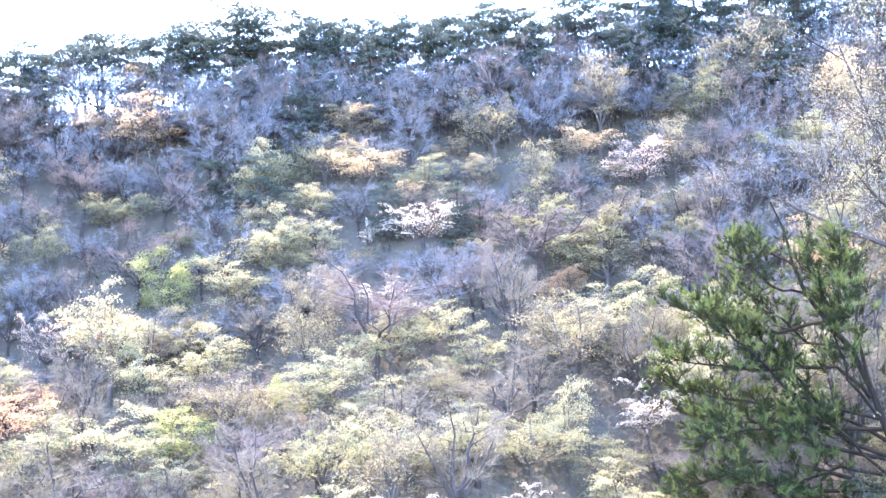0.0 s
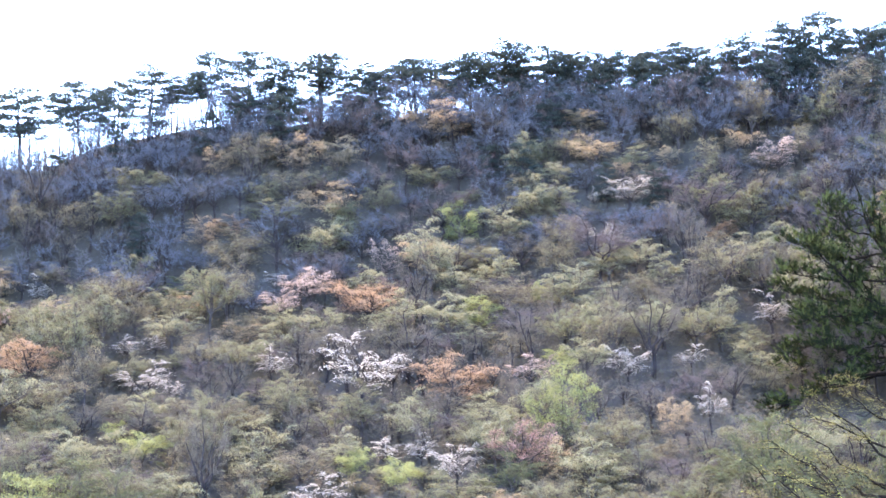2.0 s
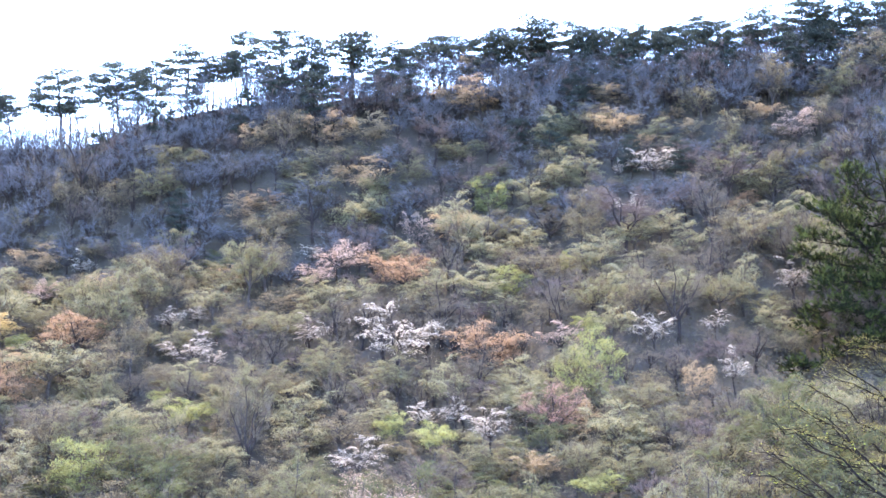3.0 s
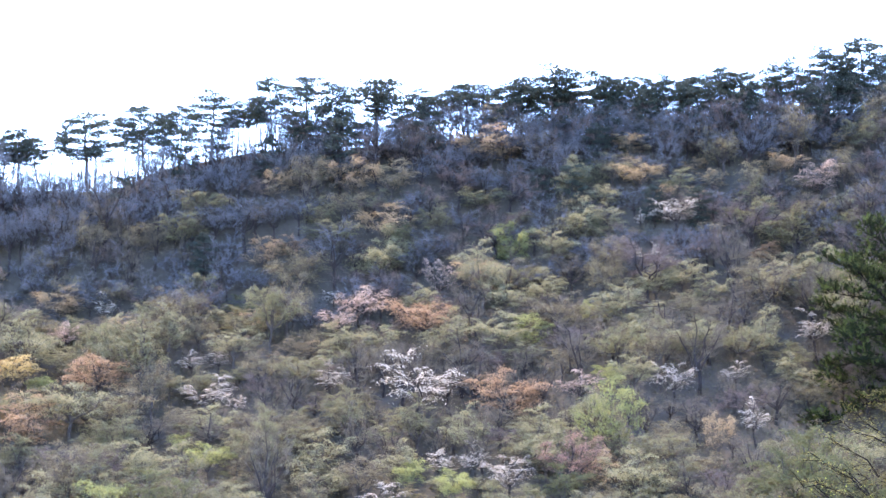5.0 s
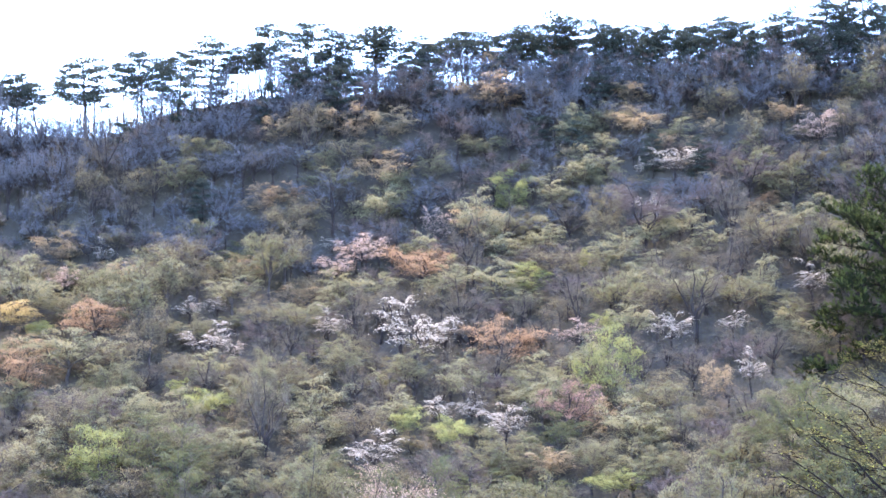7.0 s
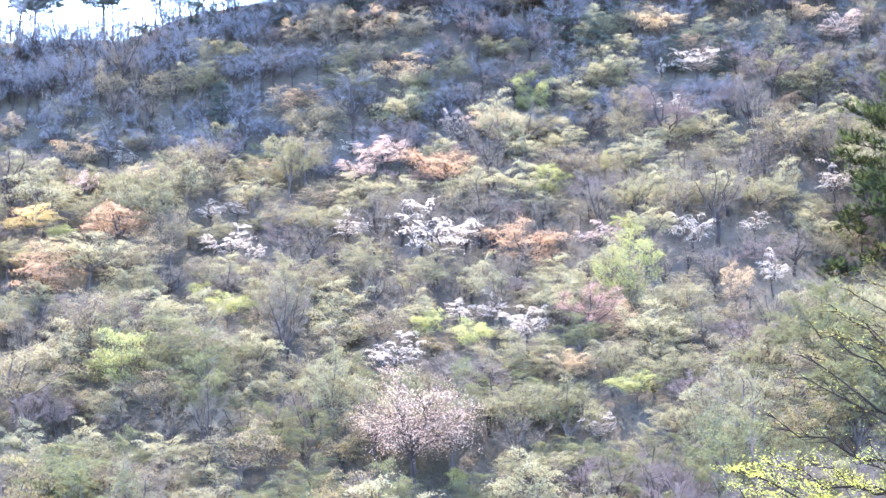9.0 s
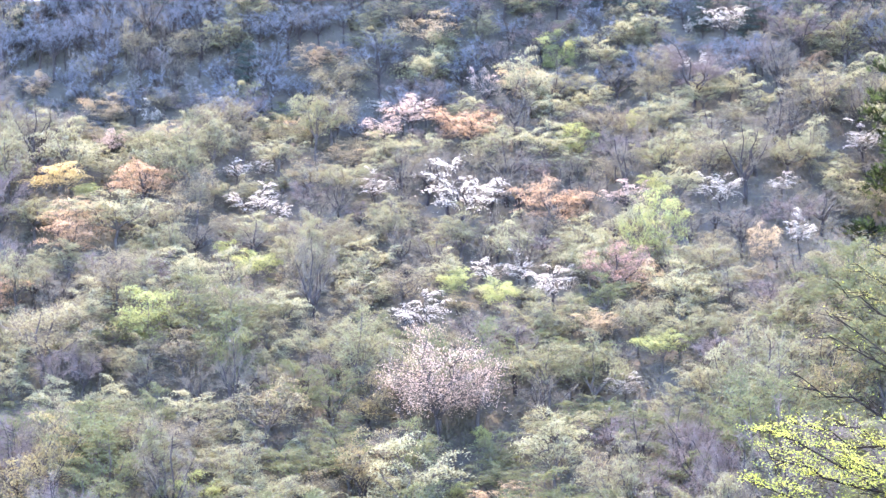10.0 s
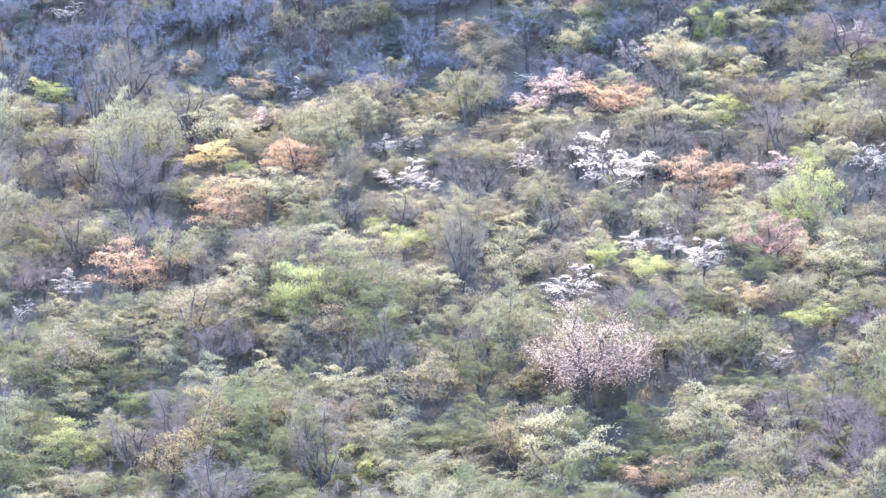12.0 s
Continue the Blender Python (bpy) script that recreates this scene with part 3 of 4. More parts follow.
HILL_FOOT = [
    (RUST, [(15.9, 102.1, 1.9, 3.1), (6.1, 96.9, 2, 2), (6.2, 96.6, 2.5, 2.4), (0.7, 83.6, 2.7, 2.4)]),
    (OLIVE, [(12.7, 101, 3.5, 3.2), (10.6, 102.1, 2.9, 3.1), (-9.2, 95.7, 2.7, 2.9), (3, 98, 2.8, 3), (8.3, 95.4, 2.7, 3.4), (10.2, 93.8, 3, 2.9), (-26.8, 93.9, 4.2, 3.8), (-30.4, 96.6, 2.6, 2.7), (12.2, 94.1, 2.2, 2.9), (-12.5, 88.9, 2.8, 2.5), (3.3, 97.3, 2.8, 2.5), (9.5, 88.9, 2.5, 2.7)]),
    (PALE, [(-16.7, 101.3, 2.7, 3.4), (-14.5, 101.7, 2.9, 3.6), (-11.1, 99.2, 2.8, 3), (-19, 92.1, 2.9, 2.8), (-22.1, 90.9, 2.4, 2.9), (-14.8, 90.4, 3, 2.9), (3.5, 85.3, 3.4, 3.9), (-3.6, 82.9, 4.7, 4.9), (-28.1, 81.5, 2.9, 2.6), (-11.3, 95.9, 2.1, 2.4), (11.6, 88, 2.2, 4.5), (-5.9, 83.5, 2.3, 2.1), (-22.2, 98.3, 4.1, 3.7)]),
    (HAZY, [(-4.6, 101.4, 3.7, 3.3), (-22.4, 97.8, 3, 3.7), (-7.7, 100.4, 2.9, 3.1), (-2.6, 96.8, 2.8, 2.5), (14.3, 95.1, 2.7, 2.9), (-16.1, 94.6, 3.9, 3.5), (-10.9, 89.5, 4.8, 4.4), (-23.4, 94.4, 5.1, 4.6), (-8.1, 84.8, 2.4, 2.6)]),
    (RED, [(7.3, 99.6, 3.5, 3.8)]),
    (WHITE, [(3.9, 100, 2.8, 3.2), (2, 102.7, 1.6, 2.3), (-3.4, 99, 3, 2.9), (7.3, 92.1, 1.9, 2.2), (-32.6, 100.8, 2.3, 2.1), (-34.5, 98.2, 1.1, 1.7)]),
    (LIME, [(-1.6, 101.9, 1.9, 2.7), (0.8, 99.8, 1.9, 3), (-0.1, 90.1, 1.2, 1.7), (9.3, 93.5, 2.5, 2.4)]),
    (GREEN, [(10, 102.9, 3.1, 5.5), (-18.1, 96.4, 3.7, 4.7), (-27.6, 85.7, 3.3, 3.1), (-25.8, 89.8, 1.8, 2), (-13.5, 84.4, 2.6, 2.7), (-1.2, 85.1, 1.6, 1.7)]),
    (DEEP, [(-20.4, 97.3, 2.5, 2.5), (6.7, 98, 2.5, 3), (-9.4, 86.2, 3.6, 3.2), (3, 82.4, 3.9, 3.5), (-31.2, 90.4, 3.7, 3.4), (-30.4, 87.9, 3.1, 2.9), (-27.1, 90.7, 3.8, 3.4), (-15.5, 80.3, 3.6, 3.2), (-23.2, 82.4, 2.9, 2.6), (-7.1, 88.7, 3.1, 2.8), (0.7, 86.8, 2.8, 2.7)]),
    (BARE, [(13.4, 97.2, 2.3, 3.2), (17.2, 99.4, 2.5, 3), (-14.7, 83.3, 3.6, 4.7), (3, 90.1, 2.7, 3.4), (7.3, 85.6, 3, 3.5)]),
    (LARGE_PINK, [(-2, 88.5, 6.9, 6.8)]),
    (ORANGE, [(-28.7, 100, 4.8, 4.3)]),
    (UMBER, [(-5.8, 90.4, 3.2, 3), (-20.4, 83.4, 4.6, 5.3)]),
    (BROWN, [(6, 86.6, 2.9, 3.2), (8.1, 81.5, 3.8, 4.1), (-35, 99.5, 3.5, 3.1)]),
]

rng = random.Random(5)
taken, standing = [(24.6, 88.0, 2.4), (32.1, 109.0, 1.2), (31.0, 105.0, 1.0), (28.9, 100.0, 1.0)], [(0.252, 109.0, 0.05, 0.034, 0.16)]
# the camera's height; standing holds sight angles from it to keep clear
CAMERA_HEIGHT = 14.0
for kind, spots in UPPER_SLOPE + LOWER_SLOPE + HILL_FOOT:
    for i, (x, y, wide, high) in enumerate(spots):
        kind.plant(x, y, wide / 3.6, high / 4.75, rng.uniform(0, 360), i, far=False)
        taken.append((x, y, wide * 0.27))
        base = ground_z(x, y) - CAMERA_HEIGHT
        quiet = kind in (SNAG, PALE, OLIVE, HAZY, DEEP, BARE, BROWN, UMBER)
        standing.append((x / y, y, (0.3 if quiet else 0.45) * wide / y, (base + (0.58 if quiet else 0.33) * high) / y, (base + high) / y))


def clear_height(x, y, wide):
    """How high a filler tree here may reach before it hides, seen from the camera, a tree that stands out above it."""
    base, limit = ground_z(x, y) - CAMERA_HEIGHT, 99.0
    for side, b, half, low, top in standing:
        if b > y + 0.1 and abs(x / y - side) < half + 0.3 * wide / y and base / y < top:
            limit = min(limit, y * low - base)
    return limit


# the crest: pines with bare saplings between them, as (x, height, width of the crown)
CREST = [(-32.8, 4.6, 2.1), (-31.7, 5.2, 2.7), (-28.5, 5.4, 1.3), (-26.4, 6.2, 4.1), (-23.5, 5.2, 2.1), (-22.1, 5.6, 2.8), (-20.7, 4.7, 1.8), (-19.4, 4.9, 2.6), (-17.1, 5.3, 3.7), (-15.5, 4.4, 1.8), (-13.8, 4.4, 1.8), (-12.4, 5.9, 2.9), (-10, 6.1, 3.1), (-7.7, 5.3, 2.6), (-4.5, 5.4, 5.8), (-1.7, 4.4, 2.6), (-0.5, 4, 1.8), (2.4, 4.7, 3.9), (5.2, 4.5, 2.6), (8.7, 5.5, 5.4), (12, 5.1, 2.6), (13.5, 4.7, 2.2), (14.8, 4.7, 2.3), (16.1, 4.6, 2.2), (17.6, 4.7, 2.3), (19.1, 4.3, 2.2), (21, 4.4, 2.6), (23.6, 4.2, 3.3), (26.3, 5.1, 3.3), (29.5, 5.5, 3.1), (31.4, 5, 1.9), (32.9, 6, 3.4)]
crest_rng = random.Random(8)
for i, (x, tall, wide) in enumerate(CREST):
    y = ridge_y(x) - 0.3
    RIDGE_PINES.plant(x, y, wide / 2.6, tall / 5.85, crest_rng.uniform(0, 360), i, 0.1, (crest_rng.gauss(0, 2), crest_rng.gauss(0, 2)))
    taken.append((x, y, 0.6))
x = -62.0
while x < 62:
    y = ridge_y(x) + crest_rng.uniform(-1.8, 1.5)
    tall = crest_rng.uniform(0.6, 0.82) if -36 < x < 38 else crest_rng.uniform(0.75, 0.95)
    RIDGE_PINES.plant(x, y, crest_rng.uniform(0.65, 1.0), tall, crest_rng.uniform(0, 360), crest_rng.randrange(5), 0.1, (crest_rng.gauss(0, 2.5), crest_rng.gauss(0, 2.5)))
    taken.append((x, y, 0.5))
    x += crest_rng.choice((0.7, 1.0, 1.4, 1.9)) * (2.2 if x < -20 else 1.3)
x = -60.0
while x < 60:
    y = ridge_y(x) + rng.uniform(-2.5, 2.0)
    if x > -3 or (x > -12 and rng.random() < 0.4):
        for back in (rng.uniform(0.2, 1.6), rng.uniform(1.2, 3.2)):
            kind = rng.choice((BROWN, HAZE_TINTED, UPRIGHT, UPRIGHT))
            kind.plant(x + rng.uniform(-0.3, 0.3), ridge_y(x) - back, rng.uniform(0.7, 1.0), rng.uniform(0.55, 0.82), rng.uniform(0, 360), rng.randrange(3), far=True)
        if rng.random() < 0.45:
            SLOPE_PINES.plant(x + 0.4, ridge_y(x) - rng.uniform(0.3, 2.0), rng.uniform(0.8, 1.1), rng.uniform(0.75, 1.0), rng.uniform(0, 360), rng.randrange(2))
    if x < -8:
        POLES.plant(x, y, rng.uniform(0.8, 1.2), rng.uniform(0.7, 1.15), rng.uniform(0, 360), rng.randrange(3))
        x += rng.uniform(0.35, 0.9)
    else:
        SAPLINGS.plant(x, y, rng.uniform(0.6, 0.9), rng.uniform(0.5, 0.75), rng.uniform(0, 360), rng.randrange(2))
        x += rng.uniform(0.4, 0.9)

# the wood itself: barer on the steep upper slope, its haze and shade painted into the twigs; in bud on the lower slope
UPPER = ((BARE, 8), (SLENDER, 5), (HAZE_TINTED, 20), (UPRIGHT, 16), (BROWN, 18), (HAZY, 14), (OLIVE, 9), (SLOPE_PINES, 4), (RUST, 3), (PALE, 3))
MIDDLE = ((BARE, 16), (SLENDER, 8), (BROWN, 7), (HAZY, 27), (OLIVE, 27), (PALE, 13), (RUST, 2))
HOLLOW = ((HAZE_TINTED, 40), (UPRIGHT, 30), (BARE, 8), (BROWN, 10), (SLOPE_PINES, 6), (HAZY, 4), (OLIVE, 2))
# ellipses where shade is painted in by planting mostly blue-grey twigs
SHADE_PATCHES = ((5.2, 127.6, 4.4, 3.2), (-13.5, 126.6, 4.0, 3.0), (-9.0, 122.4, 4.5, 2.2), (-1.0, 129.5, 4.0, 2.0), (12.0, 122.6, 6.0, 1.8), (20.0, 131.0, 6.0, 1.6))
GROVE = ((BARE, 30), (SLENDER, 16), (BROWN, 12), (HAZY, 20), (OLIVE, 13), (PALE, 10))
FOOT = ((BARE, 8), (SLENDER, 4), (BROWN, 12), (HAZY, 14), (OLIVE, 22), (DEEP, 38), (UMBER, 3))
for _ in range(60000):
    y = rng.uniform(77, 133)
    x = rng.uniform(-0.375, 0.32) * y
    if y > ridge_y(x) - 0.3:
        continue
    if x < -12 and y > ridge_y(x) - 1.8:
        continue
    upper = y > bench_y(x) + 1.0
    gap = rng.uniform(0.75, 1.3) * (0.85 if upper else 1.08)
    steep = 1.9 if upper else 1.15
    if any((x - a) ** 2 + ((y - b) * steep) ** 2 < (gap + r) ** 2 for a, b, r in taken):
        continue
    taken.append((x, y, gap * 0.74))
    dark = upper and (x < rng.uniform(-16, -11) and y > bench_y(x) + 3.0 or any(((x - a) / u) ** 2 + ((y - b) / v) ** 2 < 1 for a, b, u, v in SHADE_PATCHES))
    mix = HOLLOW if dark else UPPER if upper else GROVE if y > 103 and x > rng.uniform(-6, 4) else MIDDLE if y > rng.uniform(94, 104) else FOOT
    kind = rng.choices([k for k, _ in mix], [w for _, w in mix])[0]
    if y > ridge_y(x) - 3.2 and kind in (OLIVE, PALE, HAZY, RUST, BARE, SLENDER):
        kind = SLOPE_PINES if x > 6 and rng.random() < 0.5 else rng.choice((HAZE_TINTED, UPRIGHT, BROWN))
    wide = gap * rng.uniform(0.85, 1.1) * (1.1 if upper else 0.95)
    tall = wide * (rng.uniform(0.85, 1.15) if upper else rng.uniform(1.05, 1.45))
    # filler trees are cut short or left out where they would hide those from the camera
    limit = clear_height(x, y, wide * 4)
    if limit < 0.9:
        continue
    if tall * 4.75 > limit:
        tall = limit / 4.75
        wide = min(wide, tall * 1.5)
    kind.plant(x, y, wide, tall, rng.uniform(0, 360), rng.randrange(4), far=upper)


# thin bare growth on the steep floor of the hollow, partly with haze-tinted twigs
thicket = random.Random(23)
for _ in range(150):
    x, y = thicket.uniform(-38, -17), thicket.uniform(120.8, 126.8)
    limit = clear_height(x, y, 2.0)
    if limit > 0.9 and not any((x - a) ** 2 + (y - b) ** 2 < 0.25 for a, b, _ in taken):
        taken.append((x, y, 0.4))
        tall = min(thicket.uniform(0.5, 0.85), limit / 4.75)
        thicket.choice((UPRIGHT, UPRIGHT, BARE, BROWN, SLENDER)).plant(x, y, thicket.uniform(0.5, 0.75), tall, thicket.uniform(0, 360), thicket.randrange(4), far=True)


# ---- undergrowth and rocks ----
def build_undergrowth():
    r, brush = random.Random(17), Shape()
    for _ in range(15000):
        y = r.uniform(76, 135)
        x = r.uniform(-0.385, 0.335) * y
        foot = Vector((x, y, ground_z(x, y) - 0.05))
        tall = r.uniform(0.5, 1.7)
        for _ in range(7):
            start = foot + Vector((r.gauss(0, 0.3), r.gauss(0, 0.3), 0))
            tip = start + Vector((r.gauss(0, 0.25), r.gauss(0, 0.25), tall * r.uniform(0.3, 1.1)))
            brush.blade(start, tip, 0.008, r)
        for _ in range(14):
            brush.leaf(foot + Vector((r.gauss(0, 0.4), r.gauss(0, 0.4), tall * r.uniform(0.1, 0.9))), 0.09, r, Vector((0, -0.3, 0.9)))
    return tagged(new("undergrowth", brush.mesh("undergrowth", BRUSH)), "tangled brown brush and saplings under the trees", "undergrowth", kind="stuff")


build_undergrowth()


def build_rocks():
    """Grey boulders in the hollow below the crest."""
    r = random.Random(29)
    for x, y, size in ((-27.5, 123.5, 0.7), (-25.6, 124.6, 0.5), (-22.6, 124.6, 0.8), (-21.6, 125.1, 0.45), (-29.0, 124.9, 0.6), (-24.2, 125.6, 0.6)):
        bm = bmesh.new()
        bmesh.ops.create_icosphere(bm, subdivisions=3, radius=size)
        shift = Vector((r.uniform(0, 50), r.uniform(0, 50), r.uniform(0, 50)))
        for v in bm.verts:
            v.co *= 1.0 + 0.5 * noise.noise(v.co * 0.9 / size + shift) + 0.18 * noise.noise(v.co * 3.0 / size + shift)
            v.co.z *= 0.7
        me = bpy.data.meshes.new("boulder")
        bm.to_mesh(me)
        bm.free()
        me.materials.append(ROCK)
        ob = tagged(new("boulder", me), "weathered grey boulder half buried in the slope", "boulder", "boulders in the hollow")
        ob.matrix_basis = pose(x, y, ground_z(x, y) + 0.1 * size, 0, 0, r.uniform(0, 360))


build_rocks()


# ---- the tall pine on the near spur ----
def build_tall_pine(px, py):
    r = random.Random(41)
    root = tagged(new("tall_pine_tree"), "tall leaning red pine with long sweeping limbs and green needle tufts", "pine tree")
    root.matrix_basis = pose(px, py, ground_z(px, py))
    trunk = Shape()
    trunk.tube([Vector((x, 0.15 * math.sin(z), z)) for x, z in ((0.2, -0.8), (0.1, 2.0), (0.0, 4.4), (-0.5, 6.3), (-1.1, 7.9), (-2.0, 9.0), (-2.8, 10.1), (-3.2, 11.2), (-3.4, 12.5), (-3.8, 13.6))], 0.17, 0.03, 10)
    part("trunk", trunk.mesh("trunk", LIMB_BARK), root)

    def tuft(shape, p, way, scale):
        for _ in range(20):
            out = (way * 0.9 + Vector((r.gauss(0, 0.5), r.gauss(0, 0.5), r.gauss(0.25, 0.45)))).normalized()
            s = p + way * r.uniform(-0.22, 0.08) * scale
            shape.blade(s, s + out * r.uniform(0.18, 0.34) * scale, 0.014, r)

    # each limb: how far its end reaches to the back, then the way it takes as (x, z)
    limbs = ((-1.2, ((-0.3, 5.3), (-2.8, 6.0), (-3.9, 6.5), (-4.9, 7.7), (-6.1, 8.8), (-7.0, 9.3))),
             (1.0, ((-2.0, 9.0), (-3.8, 8.6), (-5.7, 9.2), (-7.5, 10.0))),
             (-0.8, ((-2.8, 10.1), (-4.1, 10.4), (-5.1, 11.2), (-5.6, 11.8))),
             (0.6, ((-0.2, 4.9), (-2.5, 5.1), (-4.2, 6.0), (-6.3, 6.4), (-8.3, 7.2))),
             (-1.8, ((-0.2, 3.8), (-2.9, 4.5), (-4.9, 5.1), (-6.6, 5.3), (-7.7, 4.7))),
             (-0.5, ((-0.1, 2.6), (-3.7, 3.8), (-5.4, 4.0), (-7.2, 3.4), (-8.4, 2.9))),
             (1.4, ((0.0, 2.6), (-3.7, 3.0), (-6.0, 2.5), (-8.2, 2.0))),
             (-1.0, ((0.0, 2.0), (-4.2, 1.7), (-6.7, 0.7), (-8.4, -0.1), (-9.4, -0.2))),
             (1.5, ((-1.1, 7.9), (-0.5, 9.9), (-0.7, 11.8))),
             (-1.2, ((-2.0, 9.0), (-1.5, 10.6), (-1.8, 11.8))),
             (0.5, ((-3.2, 11.2), (-3.9, 11.6), (-4.5, 12.1))),
             (0.9, ((0.0, 3.8), (-1.6, 4.5), (-3.1, 7.0), (-4.7, 8.8), (-6.0, 10.0))),
             (-0.6, ((-0.6, 6.1), (-1.8, 7.4), (-4.3, 7.3), (-6.8, 7.6), (-8.4, 8.0))),
             (2.2, ((0.0, 1.6), (-2.7, 1.7), (-5.3, 1.0), (-6.8, -0.3))),
             (2.6, ((0.0, 4.4), (-2.0, 5.6), (-4.5, 5.4), (-6.9, 6.0))),
             (-2.4, ((0.0, 3.2), (-2.2, 3.6), (-4.6, 3.0), (-6.6, 3.6))),
             (-1.5, ((-0.5, 6.3), (-1.0, 8.6), (-2.4, 9.8), (-3.0, 11.6))),
             (1.8, ((-1.1, 7.9), (-2.6, 8.2), (-4.0, 9.6), (-4.6, 10.8))),
             (-2.0, ((0.0, 5.0), (-1.6, 6.8), (-2.2, 8.4), (-1.8, 9.6))),
             (-1.6, ((0.0, 3.0), (-1.6, 4.6), (-3.0, 5.4), (-4.4, 4.6))),
             (-1.9, ((0.0, 1.8), (-1.8, 2.6), (-3.6, 2.2), (-5.2, 1.4))),
             (0.8, ((0.0, 4.4), (1.1, 6.9), (1.8, 9.4))),
             (-0.7, ((0.0, 4.4), (1.9, 5.6), (3.5, 6.8))),
             (1.2, ((0.0, 2.8), (2.4, 3.2), (4.2, 3.9))))
    for back, way_points in limbs:
        n = len(way_points) - 1
        path = []
        for i in range(n * 3 + 1):
            k, u = min(n - 1, i // 3), i / 3 - min(n - 1, i // 3)
            (xa, za), (xb, zb) = way_points[k], way_points[k + 1]
            path.append(Vector((xa + (xb - xa) * u, back * (i / (n * 3)) ** 1.2, za + (zb - za) * u)) + Vector((r.gauss(0, 0.05), r.gauss(0, 0.08), r.gauss(0, 0.05))) * (i > 0))
        reach = (path[-1] - path[0]).length
        limb, leaf, fresh = Shape(), Shape(), []
        limb.tube(path, 0.03 + 0.008 * reach, 0.014, 6)
        count = int(9 + reach * 6.2)
        for k in range(count):
            t = 0.22 + 0.78 * ((k + r.uniform(0, 1)) / count) ** 0.75
            f = t * (len(path) - 1)
            i = min(len(path) - 2, int(f))
            s = path[i].lerp(path[i + 1], f - i)
            along_limb = (path[i + 1] - path[i]).normalized()
            length = r.uniform(0.5, 1.5) * (1.2 - 0.5 * t)
            way = (along_limb * r.uniform(0.3, 1.0) + Vector((r.gauss(-0.1, 0.35), r.gauss(0, 0.8), r.gauss(0.3, 0.45)))).normalized()
            e = s + way * length
            small = arc(s, e, -0.10, 3, r, 0.05)
            limb.tube(small, 0.017, 0.006, 4)
            for _ in range(int(2 + 3.6 * length)):
                w = r.uniform(0.45, 1.0)
                j = min(2, int(w * 3))
                p = small[j].lerp(small[j + 1], min(1.0, w * 3 - j))
                q = p + way * r.uniform(0.05, 0.2) + Vector((r.gauss(0, 0.13), r.gauss(0, 0.13), r.uniform(0.0, 0.22)))
                limb.blade(p, q, 0.007, r)
                tuft(leaf, q, (q - p).normalized(), 1.0)
                # 1 gives an outer tuft the painted sunlit colour, 0 the shaded one
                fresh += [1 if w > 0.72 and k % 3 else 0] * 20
        wood = part("limb", limb.mesh("limb", LIMB_BARK), root)
        needles = leaf.mesh("needles", SHADED_NEEDLES)
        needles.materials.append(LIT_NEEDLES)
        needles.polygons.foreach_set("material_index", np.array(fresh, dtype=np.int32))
        part("needles", needles, wood)


build_tall_pine(32.1, 109.0)


# ---- spreading trees on the near spur ----
SPUR = Kind([lambda far: tree_kind("spreading_tree", "large spreading tree with fine olive-beige spring buds", "tree", "", broadleaf(101, 26000, 0.0095, 1500, (0.24, 0.18, 0.05), 1.25, 10, 0.3, 0.6, 9), DARK_BARK, TAN_BUDS, "", DARK_TWIGS)])
SPUR.plant(37.0, 114.5, 3.6, 4.3, 40, 0)
EVERGREEN.plant(31.0, 105.0, 0.95, 1.4, 20, 0)
EVERGREEN.plant(28.9, 100.0, 0.85, 1.2, 130, 1)
EVERGREEN.plant(34.0, 106.5, 1.3, 1.6, 250, 1)
EVERGREEN.plant(27.0, 94.6, 0.7, 1.35, 310, 0)
for x, y, wide in ((37.0, 109.0, 1.0), (34.5, 107.0, 0.8), (39.5, 111.0, 1.1), (31.5, 109.5, 0.7), (41.5, 113.0, 1.2), (36.0, 114.5, 0.9)):
    SLOPE_PINES.plant(x, y, wide, wide * 0.8, 50 * x, int(y))


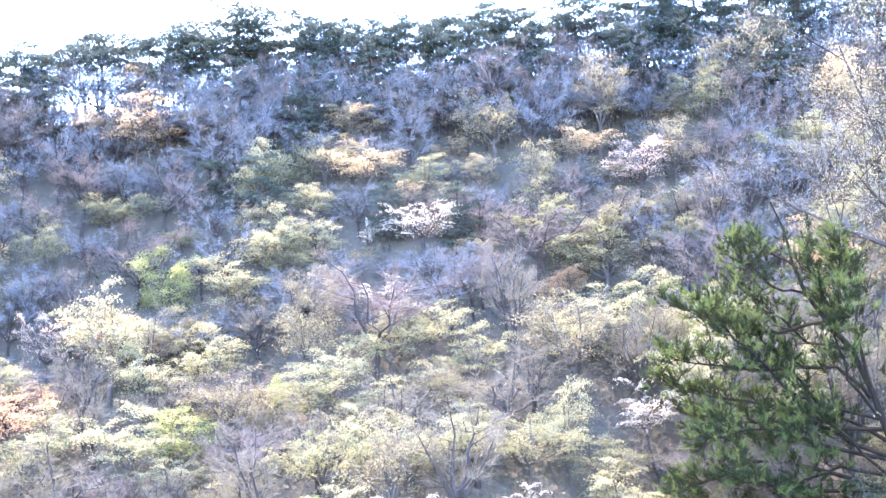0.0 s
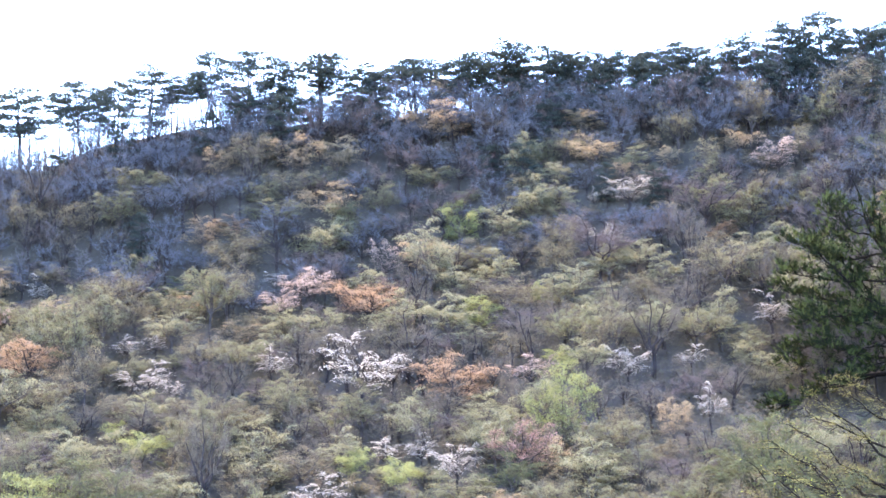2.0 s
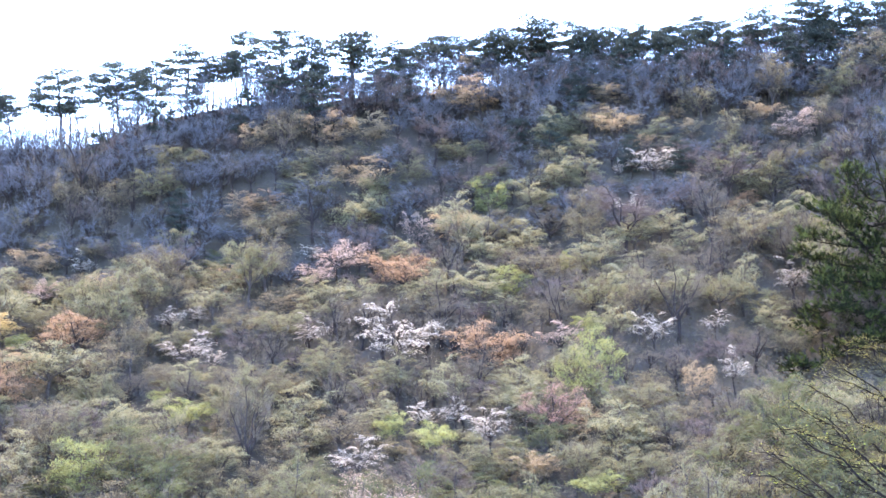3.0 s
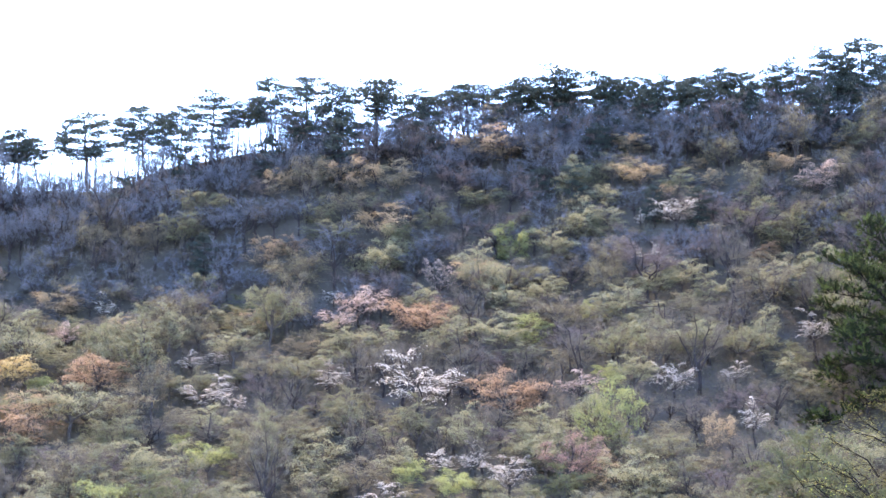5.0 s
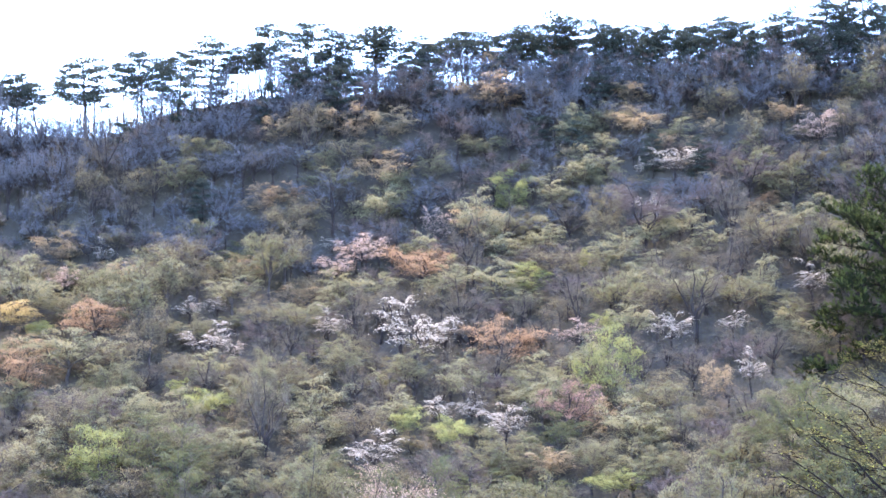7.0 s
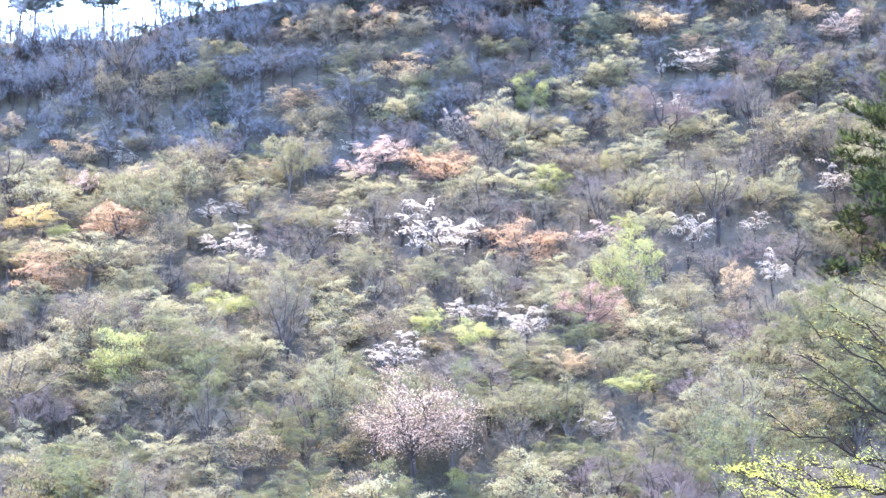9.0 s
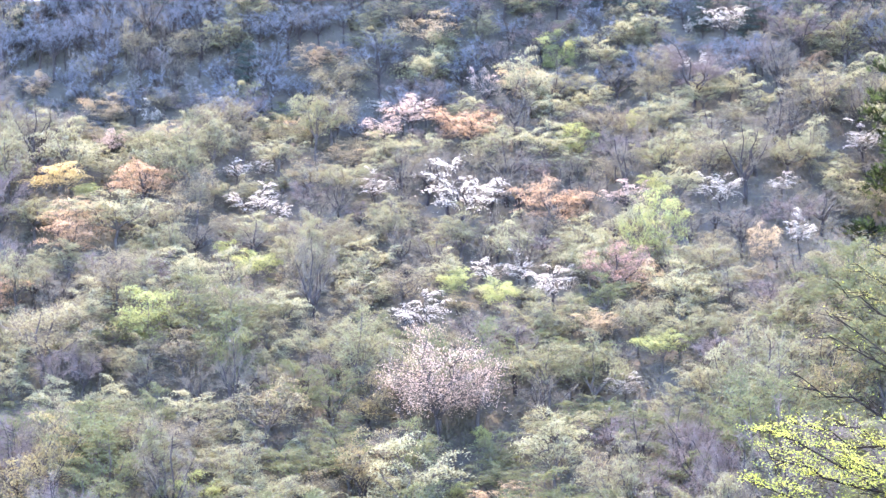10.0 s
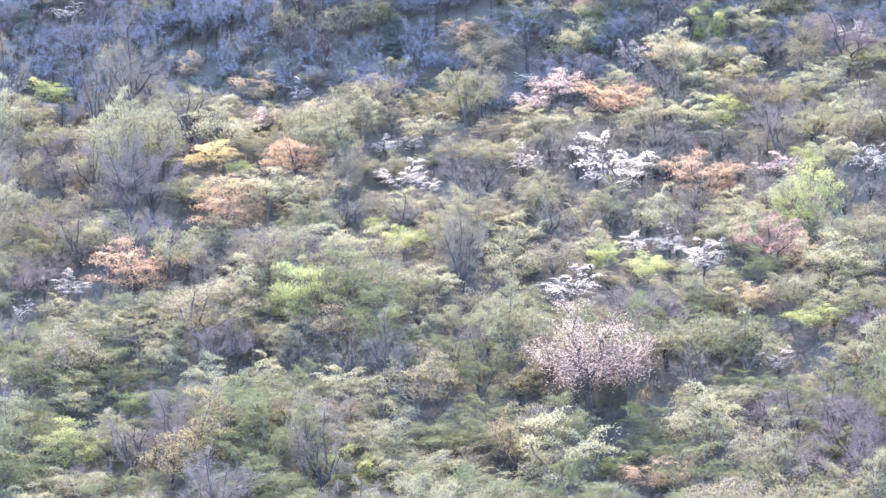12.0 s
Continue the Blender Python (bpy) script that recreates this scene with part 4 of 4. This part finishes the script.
# ---- trees beside the valley whose long limbs reach out in layers ----
def build_layered_tree(px, py, top, limbs, material, label, seed, size, per_twig):
    """limbs: height on the stem, direction in degrees, reach, rise, share of leaves."""
    r = random.Random(seed)
    root = tagged(new("layered_tree"), label, "tree", "layered trees at the foot of the hill")
    root.matrix_basis = pose(px, py, ground_z(px, py))
    stem = arc(Vector((0, 0, -0.6)), Vector((0.5, 0.3, top)), 0, 6, r, 0.012)
    trunk = Shape()
    trunk.tube(stem, 0.22, 0.05, 9)
    part("trunk", trunk.mesh("trunk", LIMB_BARK), root)
    for z, turn, reach, rise, leafy in limbs:
        a = radians(turn)
        t = min(0.999, (z + 0.6) / (top + 0.6)) * 6
        start = stem[int(t)].lerp(stem[int(t) + 1], t - int(t))
        end = start + Vector((math.cos(a) * reach, math.sin(a) * reach, rise))
        path = arc(start, end, r.uniform(-0.10, 0.04), 7, r, 0.025)
        limb, leaf = Shape(), Shape()
        limb.tube(path, 0.035 + 0.009 * reach, 0.014, 6)
        count = int(5 + reach * 3.4)
        for k in range(count):
            t = 0.25 + 0.75 * (k + r.uniform(0, 1)) / count
            i = min(6, int(t * 7))
            s = path[i].lerp(path[i + 1], min(1.0, t * 7 - i))
            side = a + r.choice((-1, 1)) * r.uniform(0.2, 1.2)
            length = r.uniform(0.5, 1.7) * (1.25 - 0.6 * t)
            e = s + Vector((math.cos(side) * length, math.sin(side) * length, length * r.uniform(-0.1, 0.75)))
            small = arc(s, e, -0.05, 3, r, 0.06)
            limb.tube(small, 0.018, 0.006, 4)
            for _ in range(5):
                p = small[1].lerp(e, r.uniform(0, 1))
                limb.blade(p, p + Vector((r.gauss(0, 0.25), r.gauss(0, 0.25), r.uniform(-0.05, 0.35))), 0.007, r)
            for _ in range(int(per_twig * leafy * r.uniform(0.4, 1.3))):
                p = s.lerp(e, r.uniform(0.3, 1.15)) + Vector((r.gauss(0, 0.22), r.gauss(0, 0.22), r.gauss(0.04, 0.06)))
                leaf.leaf(p, size, r, Vector((0, -0.25, 0.8)))
        wood = part("limb", limb.mesh("limb", LIMB_BARK), root)
        if leaf.faces:
            part("leaves", leaf.mesh("leaves", material), wood)


build_layered_tree(17.0, 60.0, 14.5, ((6.9, 180, 8.2, 1.2, 1.0), (7.4, 176, 7.6, 1.4, 1.0), (7.9, 184, 7.9, 1.9, 1.2), (8.3, 170, 7.0, 1.6, 0.8), (8.8, 178, 7.0, 2.8, 0.06), (9.4, 188, 6.2, 3.4, 0.06),
                                      (9.9, 174, 5.8, 3.6, 0.06), (10.5, 182, 5.0, 3.6, 0.08), (6.2, 190, 6.8, 0.6, 0.8), (7.6, 205, 5.6, 1.0, 0.7), (8.6, 160, 5.6, 1.2, 0.3), (11.6, 170, 3.8, 3.0, 0.1), (9.0, 195, 4.4, 1.0, 0.3)),
                   SPRAY_LEAVES, "spreading tree with dark limbs and flat sprays of lime-green leaves", 103, 0.042, 52)
build_layered_tree(24.6, 88.0, 12.0, ((4.4, 182, 7.0, 1.2, 0.8), (5.2, 172, 7.4, 2.2, 0.8), (6.0, 188, 6.8, 2.6, 0.9), (6.8, 178, 6.6, 3.2, 0.8), (7.6, 168, 5.8, 3.2, 0.9), (8.4, 186, 5.4, 3.2, 0.8),
                                      (9.2, 176, 4.4, 3.0, 0.9), (10.2, 190, 3.4, 2.6, 0.9), (11.0, 165, 2.4, 2.0, 0.8), (5.6, 205, 5.6, 1.6, 0.9), (7.0, 155, 5.0, 2.0, 0.9), (8.8, 20, 3.6, 2.4, 0.9), (6.4, 350, 4.0, 2.0, 0.9)),
                   OLIVE_SPRAYS, "large spreading tree with dark limbs and yellow-olive young leaves", 104, 0.03, 56)
